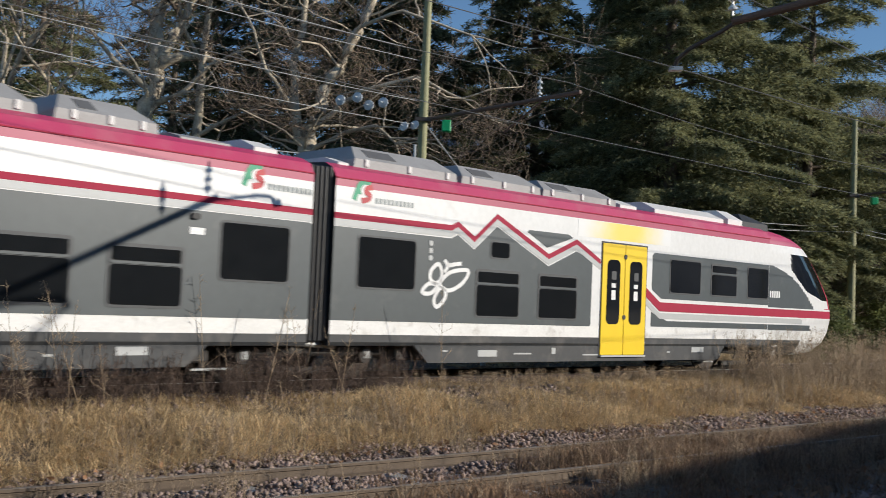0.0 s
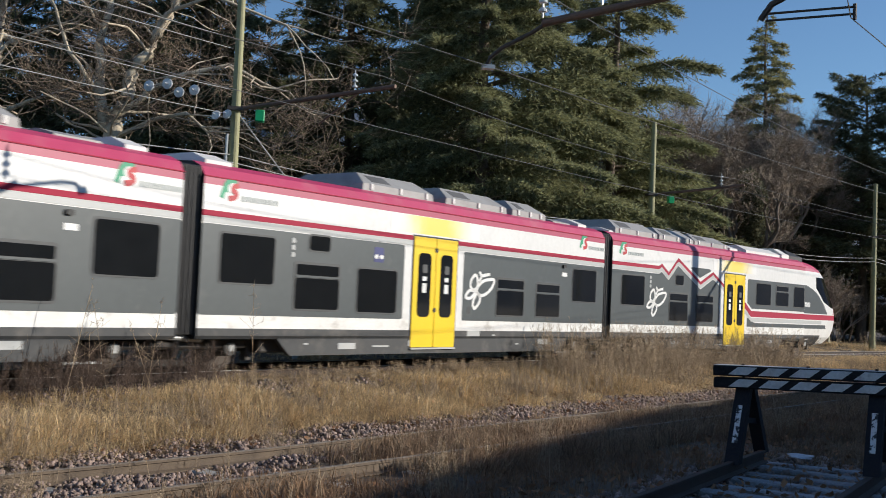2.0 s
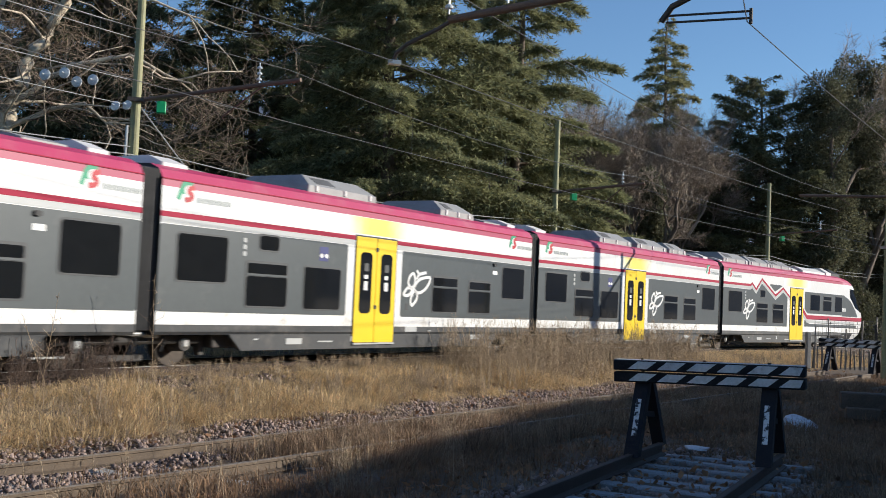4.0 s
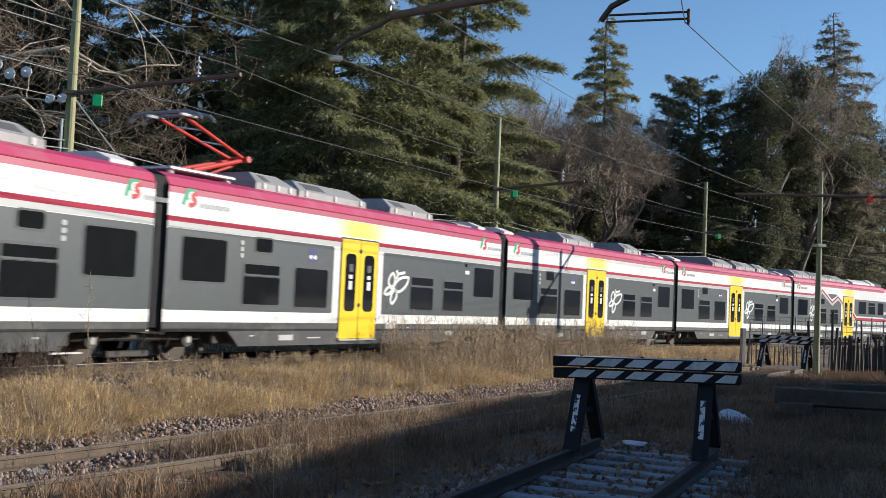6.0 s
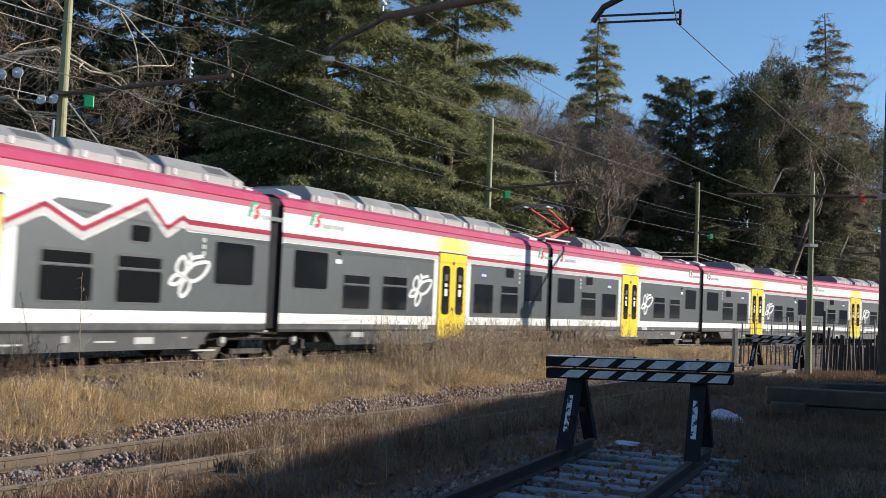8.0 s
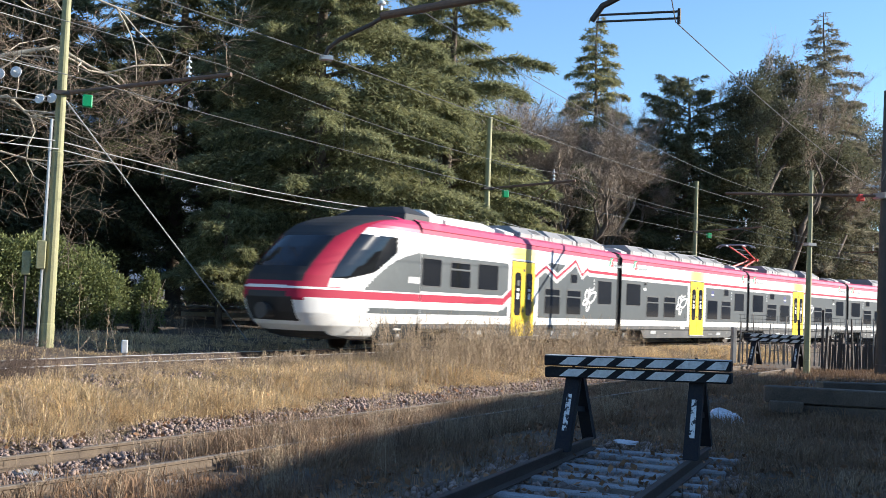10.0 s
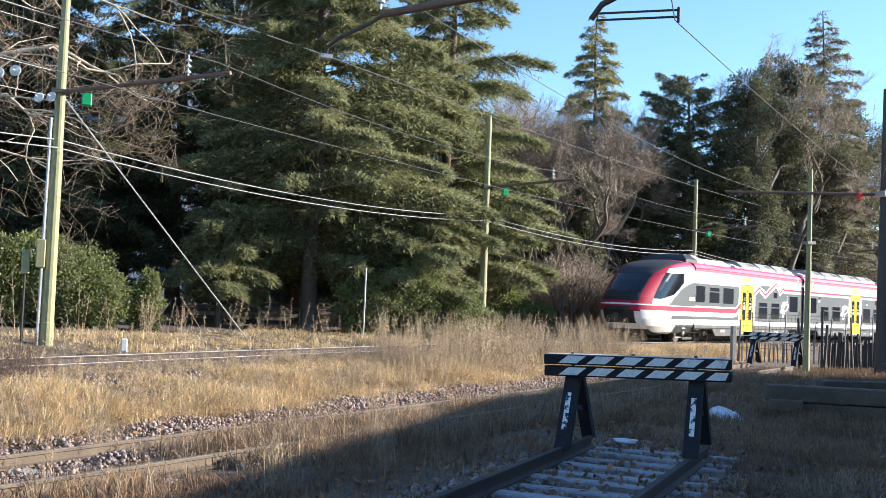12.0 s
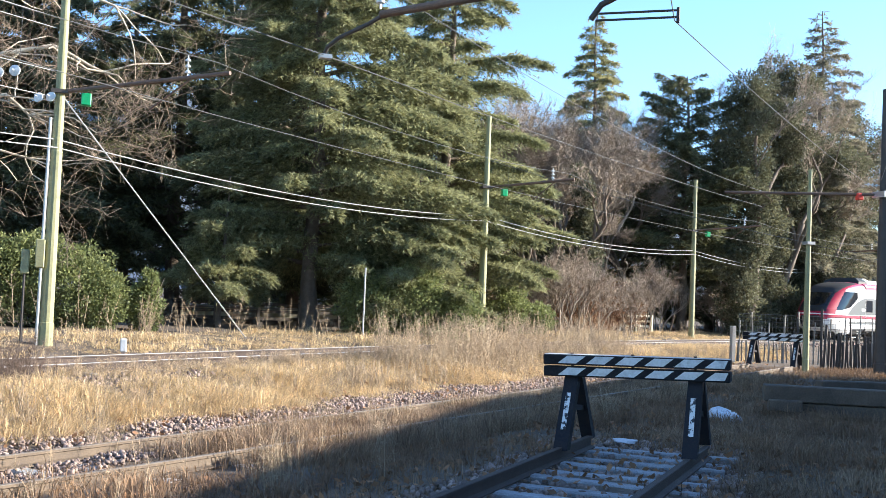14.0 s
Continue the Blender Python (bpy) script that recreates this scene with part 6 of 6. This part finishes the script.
    wire("stub_wire", sagging((3.0, 5.8, 5.0), (6.71, 11.46, 4.94), 0.03) + sagging((6.71, 11.46, 4.94), (25.4, 29.6, 5.75), 0.15)[1:], 0.007, M_wire, "grey contact wire over the dead-end track")
    wire("stub_wire", sagging((6.2, 6.0, 6.6), (25.4, 29.5, 6.1), 0.5), 0.007, M_wire, "grey wire running to the dark mast")
    wire("span_wire", sagging((25.5, 29.45, 7.6), (38.5, 44.0, 6.4), 0.2), 0.010, M_wire, "grey wire running to the dark mast")
    wire("span_wire", sagging((23.8, 31.15, 3.93), (14.5, 38.4, 6.9), 0.15), 0.009, M_wire, "thin wire between masts")
    wire("span_wire", sagging((23.8, 31.15, 3.93), (25.55, 29.45, 3.6), 0.1), 0.009, M_wire, "thin wire between masts")


build_line()


# ---------------------------------------------------------------- timber stack, litter, fences
def build_yard():
    M_timber = mat("weathered_timber", (0.13, 0.098, 0.072), (0.06, 0.046, 0.035), 0.9, scale=3, fine=40, bump=0.6, rand=0.2)
    for k, (x, y, z, ln, w, hh, rz) in enumerate(((12.5, 17.1, -0.50, 4.8, 0.42, 0.26, -30), (12.3, 17.15, -0.22, 4.8, 0.36, 0.30, -30), (15.2, 19.3, -0.20, 3.4, 0.3, 0.22, -8), (13.2, 18.0, -0.52, 4.0, 0.3, 0.24, -22), (12.3, 17.0, -0.40, 0.5, 0.4, 0.22, -30))):
        t = empty("timber_beam", pose(x, y, z, 0, 0, rz))
        tagged(t, "old grey weathered timber beam stacked in the grass", "timber", "stacked timbers")
        part("beam", box_bm(-0.1, ln, -w / 2, w / 2, 0, hh, 0.02), M_timber, t)
    M_bag = mat("plastic_bag", (0.62, 0.64, 0.68), (0.45, 0.47, 0.5), 0.45)
    for x, y, z, r, s in ((10.9, 16.6, -0.48, 0.20, 1), (10.7, 16.1, -0.55, 0.24, 2), (9.6, 16.8, -0.58, 0.07, 3), (7.0, 12.9, -0.44, 0.16, 4)):
        rng = np.random.default_rng(s)
        bm = bmesh.new()
        bmesh.ops.create_icosphere(bm, subdivisions=2, radius=r)
        for v in bm.verts:
            v.co *= 0.7 + 0.6 * rng.random()
            v.co.z *= 0.6 if s != 4 else 0.15
        b = tagged(empty("plastic_bag", pose(x, y, z + r * 0.3)), "crumpled white plastic bag lying in dead grass", "litter", "litter by the buffer stop")
        part("bag", bm, M_bag, b)
    M_pale = mat("grey_paling", (0.26, 0.23, 0.19), (0.16, 0.14, 0.12), 0.9, scale=4, fine=30, rand=0.25)
    M_post = mat("fence_post", (0.34, 0.31, 0.27), (0.24, 0.22, 0.19), 0.9, scale=4)
    rs = random.Random(12)
    # paling fence behind the far buffer stop
    f = tagged(empty("paling_fence"), "uneven grey paling fence with wire behind the buffer stop", "fence")
    def pale(x, y, z, hgt, w, m, name="pale"):
        bm = box_bm(-w / 2, w / 2, -0.02, 0.02, 0, hgt, 0.0, (0.6, 1.0))
        o = part(name, bm, m, f)
        o.matrix_local = pose(x, y, z, rs.uniform(-3, 3), rs.uniform(-4, 4), 125 + rs.uniform(-20, 20))
    p0, p1 = Vector((25.4, 37.6, -0.5)), Vector((31.0, 35.5, -0.5))
    for k in range(34):
        c = p0.lerp(p1, k / 33)
        pale(c.x, c.y, -0.55, rs.uniform(0.75, 1.0), rs.uniform(0.035, 0.06), M_pale)
    for k in range(11):
        c = p0.lerp(p1, k / 10)
        pale(c.x, c.y - 0.1, -0.55, rs.uniform(1.6, 2.15), 0.045, M_post, "post")
    for k in range(40):
        c = p0.lerp(p1, (k + 0.5) / 40) + Vector((0, 0.04, 0))
        vs, fs = tube([c + Vector((0, 0, 0.3)), c + Vector((0, 0, 1.9))], 0.006, 4)
        obj("fence_wire", vs, fs, M_wire, f)
    for z in (0.5, 0.9, 1.15, 1.4, 1.6, 1.75, 1.9):
        vs, fs = tube([p0 + Vector((0, 0, z)), p1 + Vector((0, 0, z))], 0.008, 4)
        obj("fence_wire", vs, fs, M_wire, f)
    f = tagged(empty("paling_fence"), "dark leaning paling fence in shade beside the thick mast", "fence")
    p0, p1 = Vector((27.0, 34.0, 0)), Vector((30.5, 33.0, 0))
    for k in range(34):
        c = p0.lerp(p1, k / 33)
        pale(c.x, c.y, -0.6, rs.uniform(0.9, 1.5), rs.uniform(0.06, 0.11), M_poledark)
    for c, hh in (((26.6, 33.9), 2.3), ((27.6, 33.4), 2.0), ((25.0, 33.1), 1.9), ((26.0, 33.0), 1.7)):
        pale(c[0], c[1], -0.6, hh, 0.09, M_poledark, "post")
    # concrete posts by the line
    c = tagged(empty("concrete_post", pose(24.1, 36.0, -0.5)), "pale concrete post at the fence end", "post")
    part("post", box_bm(-0.09, 0.09, -0.09, 0.09, 0, 1.4, 0.02), M_concrete, c)
    k = along(4.6, 3.35)
    c = tagged(empty("marker_stone", pose(k.x, k.y, -0.05)), "small white stone marker beside the rail", "marker")
    part("stone", box_bm(-0.07, 0.07, -0.07, 0.07, 0, 0.3, 0.02), M_beamwhite, c)
    k = along(17.5, 5.6)
    c = tagged(empty("steel_post", pose(k.x, k.y, 0)), "thin grey steel post in the weeds", "post")
    vs, fs = tube([(0, 0, 0), (0, 0, 2.4)], 0.03, 8)
    obj("post", vs, fs, M_steel, c)
    # timber rail fence and low wall in the park beyond
    M_wood = mat("dark_fence_wood", (0.10, 0.085, 0.07), (0.06, 0.05, 0.042), 0.9, scale=5)
    M_paint = mat("cream_fence_paint", (0.62, 0.60, 0.45), (0.5, 0.48, 0.36), 0.7)
    def rail_fence(a, b, n, material, label, hgt=1.0):
        f = tagged(empty("rail_fence"), label, "fence")
        a, b = Vector(a), Vector(b)
        ang_ = math.degrees(math.atan2(b.y - a.y, b.x - a.x))
        for k in range(n + 1):
            c = a.lerp(b, k / n)
            o = part("post", box_bm(-0.06, 0.06, -0.06, 0.06, 0, hgt, 0.01), material, f)
            o.matrix_local = pose(c.x, c.y, c.z, 0, 0, ang_)
        ln = (b - a).length
        for z in (0.3, 0.58, 0.86):
            o = part("rail", box_bm(0, ln, -0.025, 0.025, z * hgt, z * hgt + 0.12, 0.008), material, f)
            o.matrix_local = pose(a.x, a.y + 0.08, a.z, 0, 0, ang_)
    rail_fence((1.5, 40.8, 0.05), (11.5, 42.5, 0.1), 6, M_wood, "dark timber rail fence under the trees")
    rail_fence((22.9, 53.2, 0.1), (25.2, 52.8, 0.1), 2, M_paint, "short cream-painted timber fence in sun")
    rail_fence((28.0, 52.6, 0.1), (30.2, 53.0, 0.1), 2, M_paint, "short cream-painted timber fence in sun")
    w = tagged(empty("low_wall"), "low cream rendered wall beyond the park fence", "wall")
    M_cream = mat("cream_render", (0.62, 0.56, 0.42), (0.5, 0.45, 0.34), 0.85)
    part("wall", box_bm(0.5, 13.0, 50.5, 50.8, 0, 0.65, 0.02), M_cream, w)
    part("coping", box_bm(0.4, 13.1, 50.45, 50.85, 0.65, 0.75, 0.02), M_concrete, w)
    # house walls glimpsed through the trees
    M_house = mat("pale_house_wall", (0.55, 0.53, 0.5), (0.45, 0.43, 0.41), 0.85)
    M_roof = mat("roof_tiles", (0.22, 0.12, 0.09), (0.15, 0.085, 0.065), 0.85)
    for x, y, wd, dp, hh in ((19, 84, 9, 8, 6.0), (36, 92, 10, 8, 6.5)):
        hs = tagged(empty("house", pose(x, y, 0.3, 0, 0, -18)), "pale two-storey house behind the trees", "house", "houses beyond the park")
        part("wall", box_bm(-wd / 2, wd / 2, -dp / 2, dp / 2, 0, hh, 0.02), M_house, hs)
        bm = box_bm(-wd / 2 - 0.5, wd / 2 + 0.5, -dp / 2 - 0.5, dp / 2 + 0.5, hh, hh + 2.2, 0.0, (0.9, 0.04))
        part("roof", bm, M_roof, hs)
        for kx in np.arange(-wd / 2 + 1.2, wd / 2 - 0.8, 2.0):
            for kz in (1.0, 3.8):
                wi = part("window", box_bm(kx - 0.55, kx + 0.55, -dp / 2 - 0.05, -dp / 2 + 0.05, kz, kz + 1.4, 0.02), M_podwhite, hs)
                part("pane", box_bm(kx - 0.45, kx + 0.45, -dp / 2 - 0.065, -dp / 2 - 0.04, kz + 0.1, kz + 1.3), M_glass, wi)


build_yard()


# ---------------------------------------------------------------- shed beside the tracks, which shades the foreground
def build_shed():
    M_wall = mat("shed_render", (0.48, 0.42, 0.33), (0.38, 0.33, 0.26), 0.9, scale=0.6, fine=12, bump=0.2)
    M_shedroof = mat("shed_roof_tiles", (0.20, 0.11, 0.08), (0.14, 0.08, 0.06), 0.85, scale=2)
    sh = tagged(empty("goods_shed"), "long plain rendered goods shed beside the tracks", "shed", kind="structure")
    face = [(-14.0, -42.0), (8.0, -11.0), (20.4, 7.0), (26.9, 16.2), (36.2, 25.2)]
    for (ax, ay), (bx, by) in zip(face[:-1], face[1:]):
        a, b = Vector((ax, ay, 0)), Vector((bx, by, 0))
        ln, an = (b - a).length, math.degrees(math.atan2(by - ay, bx - ax))
        o = part("wall", box_bm(0, ln, -9, 0, -1, 5.6, 0.0), M_wall, sh)
        o.matrix_local = pose(ax, ay, 0, 0, 0, an)
        o = part("roof", box_bm(-0.2, ln + 0.2, -9.4, 0.0, 5.6, 6.5, 0.0, (1.0, 0.97)), M_shedroof, sh)
        o.matrix_local = pose(ax, ay, 0, 0, 0, an)


build_shed()


motions()
